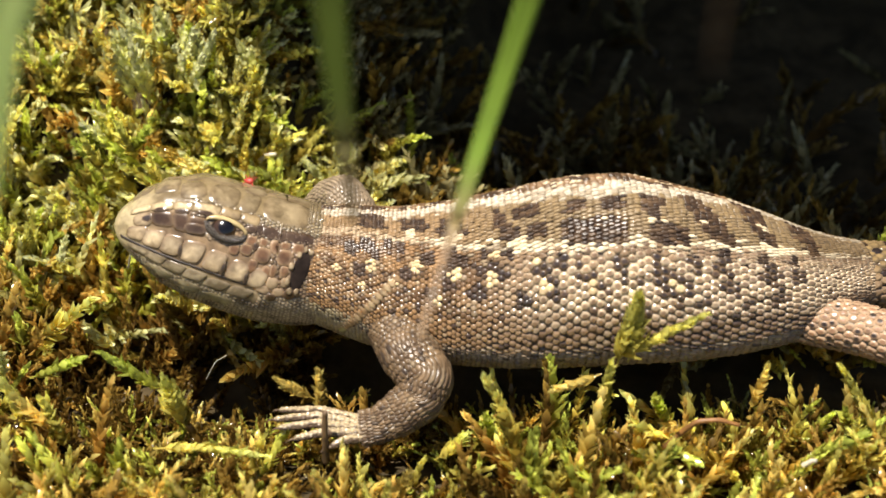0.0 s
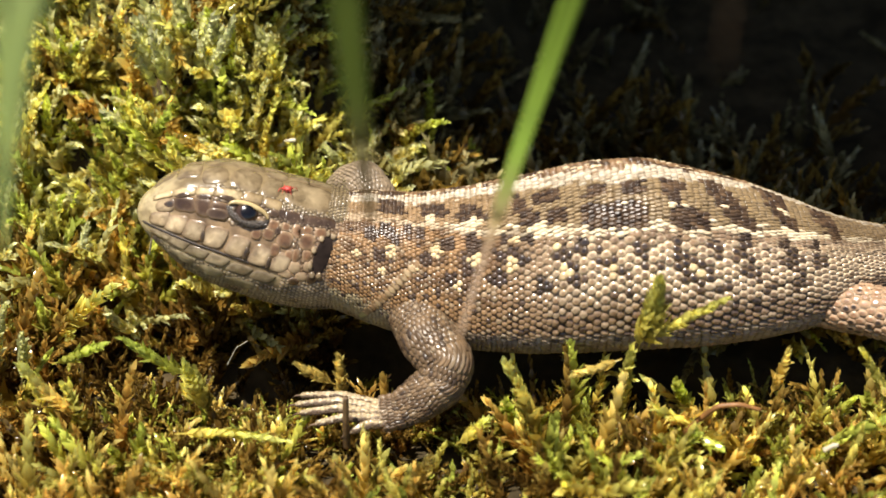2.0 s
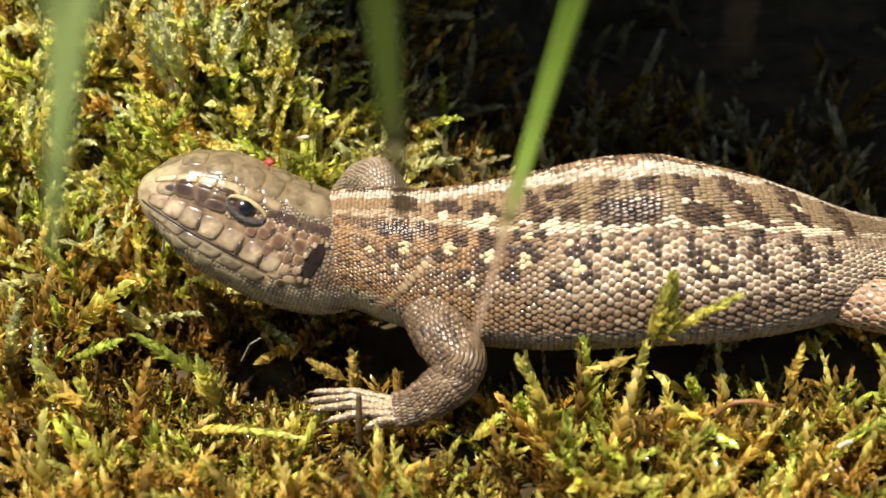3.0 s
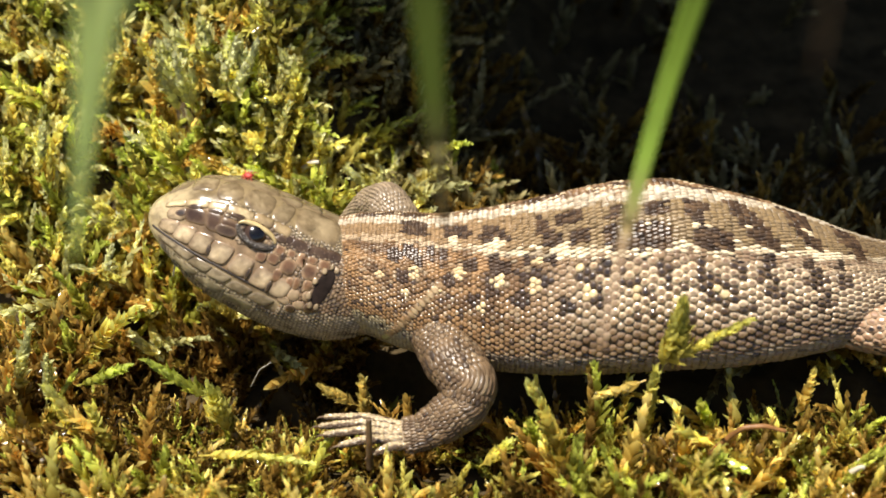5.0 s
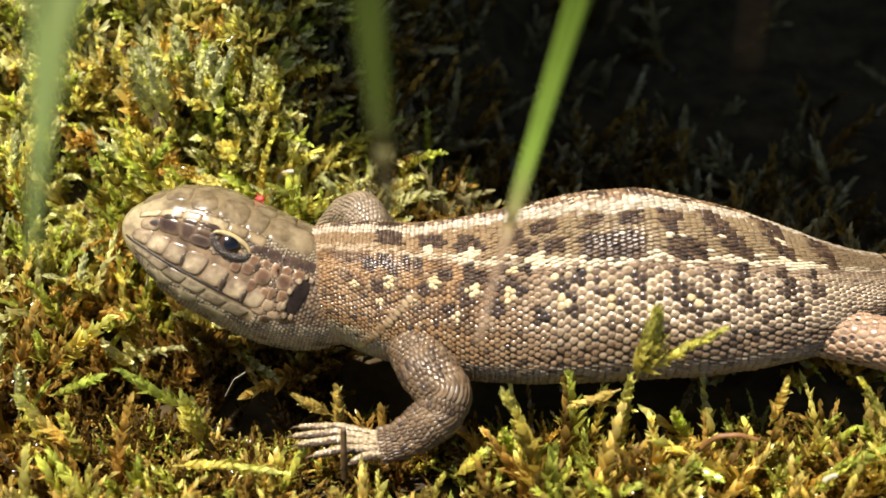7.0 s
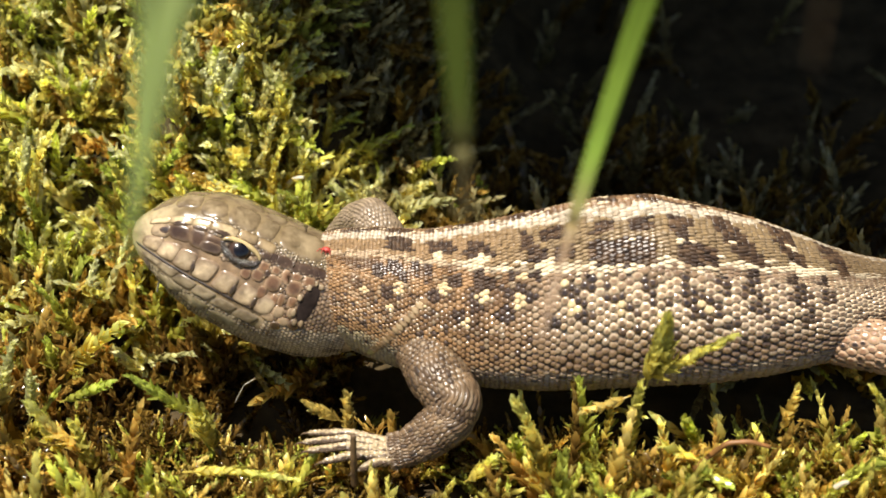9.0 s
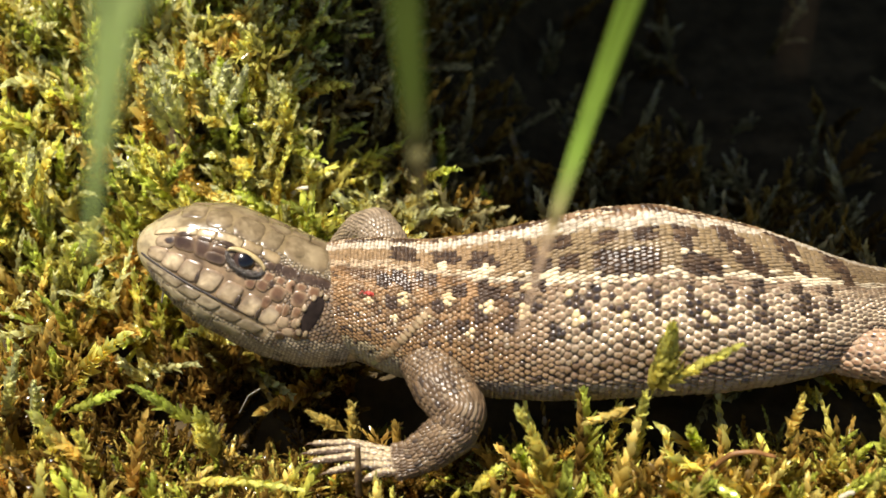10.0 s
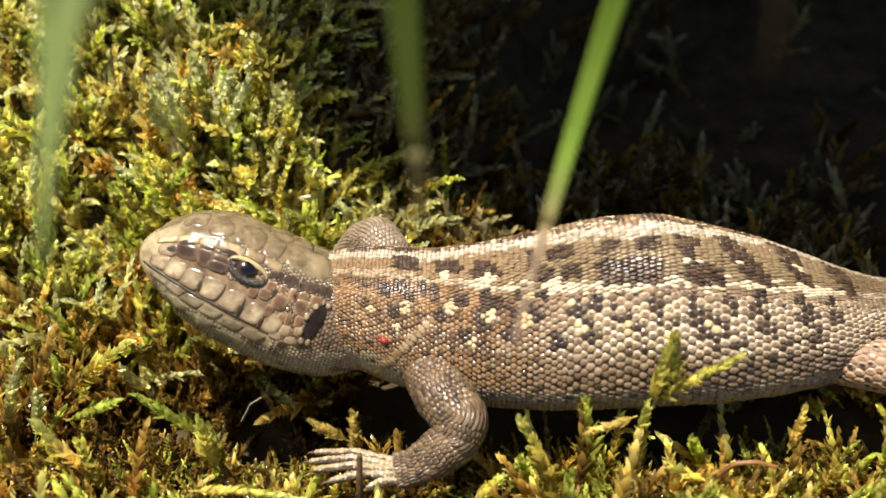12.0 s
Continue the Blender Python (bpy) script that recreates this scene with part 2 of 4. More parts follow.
def build_shade_stones():
    """Unseen stone added behind and above: its overhang shades the hollow behind the lizard."""
    bm = bmesh.new()
    shift = Vector((-1.8, 14.6))
    plan = [(-86, 140), (-69, 70), (-55, 20), (-44.6, 7.5), (-40.2, 4.2), (-36.9, 1), (-33.5, -1.8), (-28.5, -3.2), (-20, -3.6), (-10, -6.5), (7, -10.2), (19, -15.4), (87, -21), (217, -25), (300, 140), (300, 330), (-92, 330)]
    rings = []
    for z, grow in ((104, 0.0), (112, -1.0), (138, -4.0), (160, -9.0), (168, -20.0)):
        ring = []
        cx = sum(p[0] for p in plan) / len(plan) + shift.x
        cy = sum(p[1] for p in plan) / len(plan) + shift.y
        for i, (x, y) in enumerate(plan):
            nx, ny = plan[(i + 1) % len(plan)]
            for k in range(4):
                px, py = x + (nx - x) * k / 4 + shift.x, y + (ny - y) * k / 4 + shift.y
                d = Vector((px - cx, py - cy)).normalized() * grow
                j = noise.noise(Vector((px * 0.05, py * 0.05, z * 0.03))) * 3
                ring.append(bm.verts.new(((px + d.x + j) * MM, (py + d.y + j * 0.6) * MM, (z + j * 0.5) * MM)))
        rings.append(ring)
    for a, b in zip(rings, rings[1:]):
        for i in range(len(a)):
            k = (i + 1) % len(a)
            bm.faces.new((a[i], a[k], b[k], b[i]))
    bm.faces.new(rings[-1])
    bm.faces.new(rings[0][::-1])
    me = bpy.data.meshes.new("shade_ledge")
    bm.to_mesh(me)
    bm.free()
    me.materials.append(STONE)
    top = new("shade_ledge", me)
    tagged(top, "unseen rough grey stone slab added to shade the moss hollow", "stone", kind="structure")
    # block added at the back to close the hollow and keep it dark
    bm = bmesh.new()
    bmesh.ops.create_cube(bm, size=1.0)
    bmesh.ops.subdivide_edges(bm, edges=bm.edges[:], cuts=6, use_grid_fill=True)
    for v in bm.verts:
        j = noise.noise(v.co * 4) * 0.08
        v.co = Vector((0.11 + (v.co.x + j) * 0.40, 0.20 + (v.co.y + j) * 0.16, 0.045 + (v.co.z + j * 0.4) * 0.125))
    me = bpy.data.meshes.new("shade_block")
    bm.to_mesh(me)
    bm.free()
    me.materials.append(STONE)
    tagged(new("shade_block", me), "rough grey stone block added behind the moss to keep the hollow dark", "stone", kind="structure")


build_shade_stones()

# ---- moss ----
# the last two, dull brown and grey-olive, also serve to paint shade
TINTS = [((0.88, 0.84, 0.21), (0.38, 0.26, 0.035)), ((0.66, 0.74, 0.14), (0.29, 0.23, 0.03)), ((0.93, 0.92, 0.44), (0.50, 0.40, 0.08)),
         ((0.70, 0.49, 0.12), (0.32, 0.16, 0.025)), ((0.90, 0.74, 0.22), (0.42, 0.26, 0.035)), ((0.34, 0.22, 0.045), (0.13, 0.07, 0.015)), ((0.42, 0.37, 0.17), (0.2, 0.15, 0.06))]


def shoot_template(seed, leaves, tall, wide, open_angle, plump=1.0, bow=0.5, side_shoots=0):
    """A moss shoot along z: hollow pointed leaflets laid over one another like a plait on a thin stem, with side shoots in one plane
    where asked for. Arrays of verts, quads, height of each vert (0..1)."""
    rng = random.Random(seed)
    v, f, h = [], [], []

    def shoot(root, ahead, long, count, size_of, low, high):
        spin = ahead.to_track_quat("Z", "Y").to_matrix()
        bend = spin @ Vector((rng.uniform(-bow, bow), rng.uniform(-bow, bow), 0)) * long
        stem = lambda k: root + ahead * (long * k) + bend * (k * k)
        m = len(v)
        for i in range(4):
            k = i / 3
            for j in range(3):
                a = j * 2.094
                v.append(stem(k) + spin @ Vector((math.cos(a), math.sin(a), 0)) * 0.1 * (1 - 0.6 * k))
                h.append(low + (high - low) * k * 0.6)
        for i in range(3):
            for j in range(3):
                f.append((m + i * 3 + j, m + i * 3 + (j + 1) % 3, m + i * 3 + 3 + (j + 1) % 3, m + i * 3 + 3 + j))
        for i in range(count):
            k = 0.1 + 0.88 * (i / (count - 1)) ** 0.9
            a = i * 2.39996 + rng.uniform(-0.35, 0.35)
            size = size_of * (1.15 - 0.6 * k ** 3 + rng.uniform(-0.2, 0.2))
            tilt = math.radians(open_angle * (1.15 - 0.75 * k ** 2) + rng.uniform(-8, 12))
            way = (ahead + bend * (2 * k / long)).normalized()
            turn = way.to_track_quat("Z", "Y").to_matrix()
            out = turn @ Vector((math.cos(a), math.sin(a), 0))
            across = turn @ Vector((-math.sin(a), math.cos(a), 0))
            along = (out * math.sin(tilt) + way * math.cos(tilt)).normalized()
            face = along.cross(across)
            b = stem(k)
            broad = size * rng.uniform(0.24, 0.33) * plump
            curl = size * rng.uniform(-0.12, 0.2)
            n = len(v)
            v.extend([b, b + along * size * 0.34 + across * broad + face * broad * 0.5, b + along * size * 0.34 - across * broad + face * broad * 0.5,
                      b + along * size * 0.38 - face * broad * 0.25, b + along * size * 0.68 + across * broad * 0.66 + face * (broad * 0.35 + curl * 0.3),
                      b + along * size * 0.68 - across * broad * 0.66 + face * (broad * 0.35 + curl * 0.3), b + along * size * 0.7 - face * (broad * 0.15 - curl * 0.3),
                      b + along * size + face * curl])
            g = low + (high - low) * k
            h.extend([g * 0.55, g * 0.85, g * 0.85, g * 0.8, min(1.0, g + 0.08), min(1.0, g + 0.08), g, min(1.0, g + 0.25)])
            f.extend([(n, n + 1, n + 3, n + 2), (n + 1, n + 4, n + 6, n + 3), (n + 3, n + 6, n + 5, n + 2), (n + 4, n + 7, n + 5, n + 6)])
        return stem

    main = shoot(Vector((0, 0, 0)), Vector((0, 0, 1)), tall, leaves, wide, 0.0, 1.0)
    for i in range(side_shoots):
        k = 0.3 + 0.5 * i / max(1, side_shoots - 1)
        lean = math.radians(rng.uniform(32, 52)) * (1 if i % 2 else -1)
        ahead = Vector((math.sin(lean), rng.uniform(-0.2, 0.2), math.cos(lean))).normalized()
        shoot(main(k), ahead, tall * (0.52 - 0.3 * k) * rng.uniform(0.8, 1.2), leaves // 3, wide * 0.72, 0.45, 0.95)
    return np.array([tuple(p) for p in v]), np.array(f), np.array(h)


SHOOTS = [shoot_template(100 + i, 32 + (i % 4) * 4, 6.4 + 0.9 * (i % 5), 1.3 + 0.2 * (i % 3), 20 + 5 * (i % 4), 0.85, 0.45) for i in range(24)]
SHOOTS += [shoot_template(150 + i, 27 + i % 5, 7.6 + 0.5 * (i % 4), 1.3, 21 + 3 * (i % 4), 0.85, 0.4, 4 + i % 3) for i in range(9)]


def turned(direction, spin):
    z = Vector(direction).normalized()
    q = z.to_track_quat("Z", "Y").to_matrix() @ Matrix.Rotation(spin, 3, "Z")
    return np.array(q)


def tint_of(rng, x, y):
    """Brown and yellow-green patches a centimetre or two across, darkened for shade under the head and in the hollow.
    """
    p = noise.noise(Vector((x * 0.06, y * 0.06, 11.0))) + rng.uniform(-0.5, 0.5)
    # brown moss below the head, tinted darker to stand for the head's shadow
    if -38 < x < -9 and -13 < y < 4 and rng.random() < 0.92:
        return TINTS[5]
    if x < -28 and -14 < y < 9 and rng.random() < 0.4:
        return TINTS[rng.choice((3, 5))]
    # shade of the hollow put into the colour: dull tints behind the lizard
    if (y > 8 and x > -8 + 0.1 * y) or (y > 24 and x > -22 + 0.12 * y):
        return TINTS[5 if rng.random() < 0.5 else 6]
    if y > 0:
        return TINTS[rng.choice((3, 4, 4, 0)) if p > 0.55 else rng.choice((0, 0, 1, 1, 2, 2, 2))]
    return TINTS[rng.choice((3, 3, 4, 4, 5, 0)) if p > 0.2 else rng.choice((0, 0, 1, 1, 4, 3, 5))]


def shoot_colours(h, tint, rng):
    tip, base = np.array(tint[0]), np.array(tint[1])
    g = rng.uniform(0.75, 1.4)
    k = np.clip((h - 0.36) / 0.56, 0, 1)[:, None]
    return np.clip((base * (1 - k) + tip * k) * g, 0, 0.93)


def clear_of_lizard(x, y):
    """Leaves room for trunk, legs and the near foot."""
    if -13 < x < 62 and abs(y - max(0, (x - 36) * 0.12)) < (5.8 if x < 37 else 4.0):
        return False
    if -2 < x < 36 and -8.8 + 2 * noise.noise(Vector((x * 0.3, 0, 5.0))) < y < 0:
        return False
    if -18 < x < -2 and -17.2 < y < -10:
        return False
    if -7 < x < 2 and -14 < y < -5:
        return False
    if -14 < x < -7 and 4 < y < 12:
        return False
    return True


def build_moss():
    rng = random.Random(5)
    V, F, C, total = [], [], [], 0
    spots = []
    while len(spots) < 5600:
        x, y = rng.uniform(-82, 76), rng.uniform(-32, 80)
        if abs(x) > (52 if x < 0 else 48) + 0.3 * max(0, y):
            continue
        if y > 26 and x > -6 + 0.1 * y and rng.random() < 0.8:
            continue
        if (y > 42 and x > 6 and rng.random() < 0.85) or (x > 34 and y > 12 and rng.random() < 0.7):
            continue
        if rng.random() > (0.36 if y < -4 else 0.72) / max(0.5, slope(x, y).z):
            continue
        if clear_of_lizard(x, y):
            spots.append((x, y))
    for x, y in spots:
        verts, faces, h = SHOOTS[rng.randrange(len(SHOOTS))]
        n = slope(x, y)
        sweep = Vector((noise.noise(Vector((x * 0.11, y * 0.11, 21.0))), noise.noise(Vector((x * 0.11, y * 0.11, 31.0))), 0))
        d = n * 0.15 + Vector((0, 0.05, 0.85)) + sweep * 1.1 + Vector((rng.gauss(0, 0.42), rng.gauss(0, 0.3), 0))
        if rng.random() < 0.15:
            d = n * 0.4 + Vector((rng.gauss(0, 1), rng.gauss(0, 0.7), 0.2))
        size = rng.uniform(0.9, 1.45) if y < 0 else rng.uniform(0.9, 1.5)
        tuft = noise.noise(Vector((x * 0.24, y * 0.24, 41.0)))
        low = -6.7 + rng.gauss(0, 1.3) + tuft * 2.0 - (1.2 if y < 0 else 0.0)
        if y < -4:
            h = h * 0.9
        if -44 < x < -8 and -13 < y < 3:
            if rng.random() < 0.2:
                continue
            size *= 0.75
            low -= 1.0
            # less tip colour, so the shade under the head is painted in
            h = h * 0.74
        if x > 2 and -13 < y < -4:
            size *= 0.85
            low -= 0.5
        if -18 < x < 3 and -24 < y < -13:
            size *= 0.85
            low -= 1.6
        at = np.array((x, y, ground(x, y))) + np.array(n) * low
        V.append((verts * size) @ turned(d, rng.uniform(0, 6.28)).T + at)
        F.append(faces + total)
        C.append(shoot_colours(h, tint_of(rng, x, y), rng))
        total += len(verts)
    for i in range(1100):  # short old growth in the gaps before body and foot
        x, y = (rng.uniform(-34, 2), rng.uniform(-18, -4)) if i < 760 else (rng.uniform(-3, 46), rng.uniform(-12, -5))
        if -18 < x < 1 and -16.5 < y < -9.5:
            continue
        verts, faces, h = SHOOTS[rng.randrange(len(SHOOTS))]
        at = np.array((x, y, ground(x, y) - 5.2))
        V.append((verts * rng.uniform(0.4, 0.6)) @ turned((rng.gauss(0, 0.8), rng.gauss(0, 0.8), 0.7), rng.uniform(0, 6.28)).T + at)
        F.append(faces + total)
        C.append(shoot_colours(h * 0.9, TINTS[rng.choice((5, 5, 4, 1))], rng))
        total += len(verts)
    V, F, C = np.concatenate(V) * MM, np.concatenate(F), np.concatenate(C)
    me = bpy.data.meshes.new("moss_carpet")
    me.vertices.add(len(V))
    me.vertices.foreach_set("co", V.astype(np.float32).ravel())
    me.loops.add(F.size)
    me.loops.foreach_set("vertex_index", F.astype(np.int32).ravel())
    me.polygons.add(len(F))
    me.polygons.foreach_set("loop_start", np.arange(0, F.size, 4, dtype=np.int32))
    me.polygons.foreach_set("use_smooth", np.ones(len(F), dtype=bool))
    layer = me.color_attributes.new("pattern", "FLOAT_COLOR", "POINT")
    layer.data.foreach_set("color", np.column_stack([C, np.ones(len(C))]).astype(np.float32).ravel())
    me.materials.append(MOSS_LEAF)
    me.update(calc_edges=True)
    me.validate()
    return tagged(new("moss_carpet", me), "dense yellow-green and rusty brown feathery moss on the bank", "moss", kind="stuff")


build_moss()

# ---- the lizard ----
TAN, TAN2, CREAM, DARK = (0.27, 0.175, 0.095), (0.125, 0.074, 0.042), (0.52, 0.41, 0.26), (0.022, 0.016, 0.014)
OLIVE, BLOTCH, GREYBROWN = (0.2, 0.135, 0.06), (0.032, 0.019, 0.012), (0.2, 0.142, 0.078)

BODY = Loft([(-18, 0, 10.6, 4.2, 4.2, 4.2), (-14, 0, 10.5, 5.3, 5.3, 5.3), (-12.3, 0, 10.3, 5.75, 5.75, 5.75), (-9, 0, 9.1, 6.65, 6.94, 5.9),
             (-4.6, 0, 7.5, 7.3, 8.11, 5.7), (0.9, 0, 6.67, 8.3, 9.62, 5.67), (6.4, 0, 6.76, 9, 10.78, 5.76), (11.9, 0, 7.42, 9.3, 11.52, 6.22),
             (17.4, 0, 7.82, 9.3, 11.52, 6.22), (22.9, 0, 7.64, 8.9, 10.35, 5.84), (28.4, 0.3, 7.23, 7.9, 9.06, 5.13), (33.9, 0.8, 7.03, 6.4, 6.76, 4.73),
             (38, 1.6, 7.18, 4.7, 4.73, 3.88), (41.5, 2.4, 7.17, 3.5, 3.54, 3.07), (46, 3.4, 6.7, 3.1, 3.1, 2.7)], soft=8, level=True)
TAIL = Loft([(38, 1.6, 7.3, 4.2, 4.2), (41.5, 2.4, 7.0, 3.5, 3.5), (48, 4, 6.4, 3.05, 3.05), (60, 9, 5.0, 2.7, 2.7), (80, 22, 3.6, 2.1, 2.1),
             (110, 40, 5.0, 1.2, 1.2), (135, 48, 6.5, 0.3, 0.3)], soft=3)

OCELLI = [  # along, round, radius
    (-2.5, 41, 0.7), (1.0, 46, 0.75), (4.8, 36, 0.65), (4.5, 50, 0.75), (-0.5, 62, 0.6), (9.5, 57, 0.7), (13.8, 59, 0.6), (21.5, 58, 0.6), (-6.8, 44, 0.7),
    (-7.6, 60, 0.5), (-4.6, 54, 0.6), (8.6, 43, 0.4), (17.3, 62, 0.45), (-10.0, 50, 0.5)]
SHOULDER_SPOTS = [
    (-5.2, 25, 0.6), (-4.0, 27, 0.6), (-1.5, 36, 0.6), (0.8, 31, 0.6), (1.3, 39, 0.95), (0.5, 51, 0.75), (-1.0, 57, 0.6), (4.0, 35, 0.55), (6.0, 37, 0.55), (4.5, 43, 0.6),
    (3.5, 46, 0.5), (5.6, 49, 0.6), (3.5, 57, 0.8), (9.3, 48, 0.85), (10.3, 54, 0.65), (10.3, 61, 0.5), (7.3, 63, 0.8), (-7.2, 28, 0.8), (-8.6, 33, 0.7), (-6.4, 35, 0.55), (-3.6, 46, 0.6), (-7.8, 49, 0.6)]
FLANK_SPOTS = [
    (11.0, 44, 0.7), (12.3, 46, 0.5), (13.0, 54, 0.6), (13.9, 53, 0.6), (14.5, 60, 0.55), (14.3, 57, 0.5), (16.3, 48, 0.55), (16.5, 52, 0.6), (16.6, 56, 0.6), (18.0, 56, 0.55),
    (19.5, 46, 0.6), (20.0, 49, 0.6), (20.8, 52, 0.65), (20.3, 55, 0.6), (22.0, 55, 0.6), (20.5, 60, 0.55), (21.5, 62, 0.6), (22.4, 59, 0.55), (23.3, 48, 0.65), (23.0, 44, 0.5),
    (15.4, 70, 0.5), (18.6, 73, 0.5), (12.2, 72, 0.45)]
HIP_SPOTS = [
    (26.0, 39, 0.7), (25.5, 46, 0.6), (26.3, 49, 0.6), (26.0, 58, 0.6), (27.0, 58, 0.65), (29.8, 39, 0.6), (30.3, 44, 0.7), (30.3, 50, 0.6), (31.0, 49, 0.6),
    (24.0, 67, 0.6), (31.5, 61, 0.6), (30.8, 65, 0.6), (33.0, 35, 0.6), (33.3, 48, 0.7), (28.2, 66, 0.5), (26.8, 74, 0.5)]
DARK_SPOTS = SHOULDER_SPOTS + FLANK_SPOTS + HIP_SPOTS
BLOTCHES = [  # upper edge from, to; lower edge from, to; upper, lower angle
    (-4.4, -2.0, -4.0, -1.4, 2, 15), (-0.6, 1.4, -0.4, 2.0, 7, 20), (4.0, 5.2, 5.8, 8.0, 7, 30), (7.8, 9.6, 8.0, 9.6, 21, 30), (6.3, 9.0, 6.5, 9.0, 7, 16),
    (10.7, 16.7, 11.3, 17.0, 23, 37), (11.3, 13.3, 11.3, 13.0, 10, 18), (14.2, 16.8, 14.4, 16.8, 9, 18), (18.4, 20.8, 19.0, 20.2, 6, 21), (19.0, 22.4, 19.2, 23.0, 24, 36),
    (22.2, 24.6, 24.7, 27.5, -1, 30), (28.0, 30.8, 29.5, 31.6, -9, 25), (33.6, 35.6, 33.8, 35.8, -9, 14), (34.4, 36.2, 34.0, 35.8, 15, 27), (-8.6, -6.0, -8.0, -5.4, -4, 12)]
WHITE_SPOTS = [
    (24.3, 18, 0.3), (25.2, 18, 0.3), (30.3, 11, 0.4), (15.0, 24, 0.3), (19.5, 24, 0.3), (20.6, 22, 0.3), (30.2, 27, 0.4), (31.6, 27, 0.4), (34.5, 26, 0.4),
    (-3.2, 17, 0.65), (1.0, 22, 0.7), (7.0, 32, 0.8)]


def mix(a, b, k):
    return tuple(x * (1 - k) + y * k for x, y in zip(a, b))


coin = random.Random(77)


def body_colour(s, phi):
    """The coat's pattern: two pale stripes along the back, dark blotches between them, eye spots on a tan flank, sandy belly."""
    if phi > 180:
        phi -= 360
    d = BODY.at(s)[0]
    x, r = d[0], 0.5 * (d[3] + d[4])
    upper = float(np.interp(x, (-6, 3, 14, 24, 31), (-6, -7, 3, -6, -16)))
    lower = float(np.interp(x, (-6, 3, 14, 24, 32, 36), (20, 31, 40, 35, 29, 26)))
    wave = noise.noise(Vector((x * 0.5, phi * 0.05, 2.0)))
    k = coin.random()
    p = phi + wave * 2.0 + coin.uniform(-2.5, 2.5)
    if p < upper - 6.5:
        base = mix((0.20, 0.12, 0.06), BLOTCH, float(smooth(-0.2, 0.15, noise.noise(Vector((x * 0.5, phi * 0.08, 8.0))))) * 0.9)
        # scattered cream scales stand in for glints on the dark far side
        if k < 0.12:
            base = CREAM
    elif p < upper + 6.0:
        # pale upper stripe, lightened further: the back's sheen is painted in
        base = mix(GREYBROWN, (0.56, 0.49, 0.37), 0.2 + 0.7 * k)
    elif p < lower - 4.0:
        base = mix(mix(OLIVE, GREYBROWN, 0.3 + 0.6 * k), (0.25, 0.15, 0.07), 0.6 * float(smooth(9, -3, x)))
    elif p < lower + 2.5:
        base = mix(mix(TAN, CREAM, 0.4), (0.66, 0.56, 0.38), float(smooth(-8, 4, x)) * (0.3 + 0.7 * k))
    elif p < 92:
        base = mix(TAN, TAN2, float(np.clip(0.3 + 0.55 * float(smooth(6, 20, x)) + 0.9 * (k - 0.5) + 0.5 * wave, 0, 1)))
        base = mix(base, (0.27, 0.145, 0.055), float(smooth(9, -3, x)) * 0.75)
        base = mix(base, (0.40, 0.29, 0.20), float(smooth(16, 24, x)) * 0.2 * k)
    else:
        base = mix(mix((0.36, 0.28, 0.15), (0.22, 0.155, 0.095), float(smooth(-9, -3, x))), TAN2, max(0, wave))
    base = mix(base, (0.07, 0.045, 0.025), 0.6 * float(smooth(31, 37, x)) * (0.4 + 0.6 * coin.random()))
    front = float(smooth(9, 1, x))
    near = lambda q, grow: math.hypot(x - q[0], (phi - q[1]) * 0.01745 * r) < q[2] * grow
    if front > 0 and lower < p < 72:
        patch = noise.noise(Vector((x * 0.6, phi * 0.09, 15.0)))
        base = mix(base, (0.085, 0.045, 0.02), front * 0.8 * float(smooth(-0.1, 0.3, patch)))
    w = noise.noise(Vector((x * 1.3, phi * 0.16, 5.0)))
    for a, b, c, e, top, bottom in BLOTCHES:
        q = (phi - top) / (bottom - top)
        if -0.08 + w * 0.12 < q < 1.05 + w * 0.12 and a + (c - a) * q + w * 0.5 < x < b + (e - b) * q + w * 0.5:
            base = mix(BLOTCH, (0.10, 0.06, 0.032), coin.random() ** 2)
    if any(near(q, 1.9) for q in OCELLI):
        base = mix(base, (0.07, 0.04, 0.02), 0.5)
    if any(near(q, 1.0) for q in DARK_SPOTS):
        base = mix(DARK, (0.06, 0.035, 0.02), 0.6 * front + 0.4 * coin.random())
    if any(near(q, 0.85) for q in OCELLI):
        base = mix((0.58, 0.45, 0.24), TAN, 0.5 * coin.random())
    if any(near(q, 1.0) for q in WHITE_SPOTS):
        base = mix((0.56, 0.47, 0.31), CREAM, k)
    if lower + 8 < p < 104 and sum(base) > 0.2:
        if k < 0.05 + 0.06 * float(smooth(60, 85, p)):
            base = mix(DARK, TAN2, 0.4)
        elif k > 0.84:
            base = mix(base, CREAM, 0.3)
    pale_net = float(smooth(2, 15, x)) * float(smooth(lower, lower + 10, p)) * float(smooth(84, 66, p))
    edge = mix(mix(base, (0.05, 0.03, 0.018), 0.32), mix(mix(base, CREAM, 0.85), (0.46, 0.33, 0.25), 0.3 * k), pale_net)
    if any(near(q, 1.0) for q in OCELLI + WHITE_SPOTS):
        edge = mix(base, TAN, 0.25)
    elif sum(base) < 0.2:
        edge = mix(base, TAN, 0.35 * pale_net)
    return base, edge


lizard = new("sand_lizard")
tagged(lizard, "brown sand lizard with dark blotches and pale eye spots on moss", "lizard")
long_of = lambda x: float(np.interp(x, BODY.d[:, 0], BODY.t))
spine_x = lambda s: BODY.at(s)[0][0]
under = lambda s, p: (0.2, 0.14, 0.09) if 100 < p < 260 else mix((0.06, 0.036, 0.02), (0.4, 0.31, 0.2), float(smooth(4, 15, spine_x(s))) * float(smooth(29, 22, spine_x(s))) * float(smooth(40, 55, p)) * float(smooth(80, 68, p)))
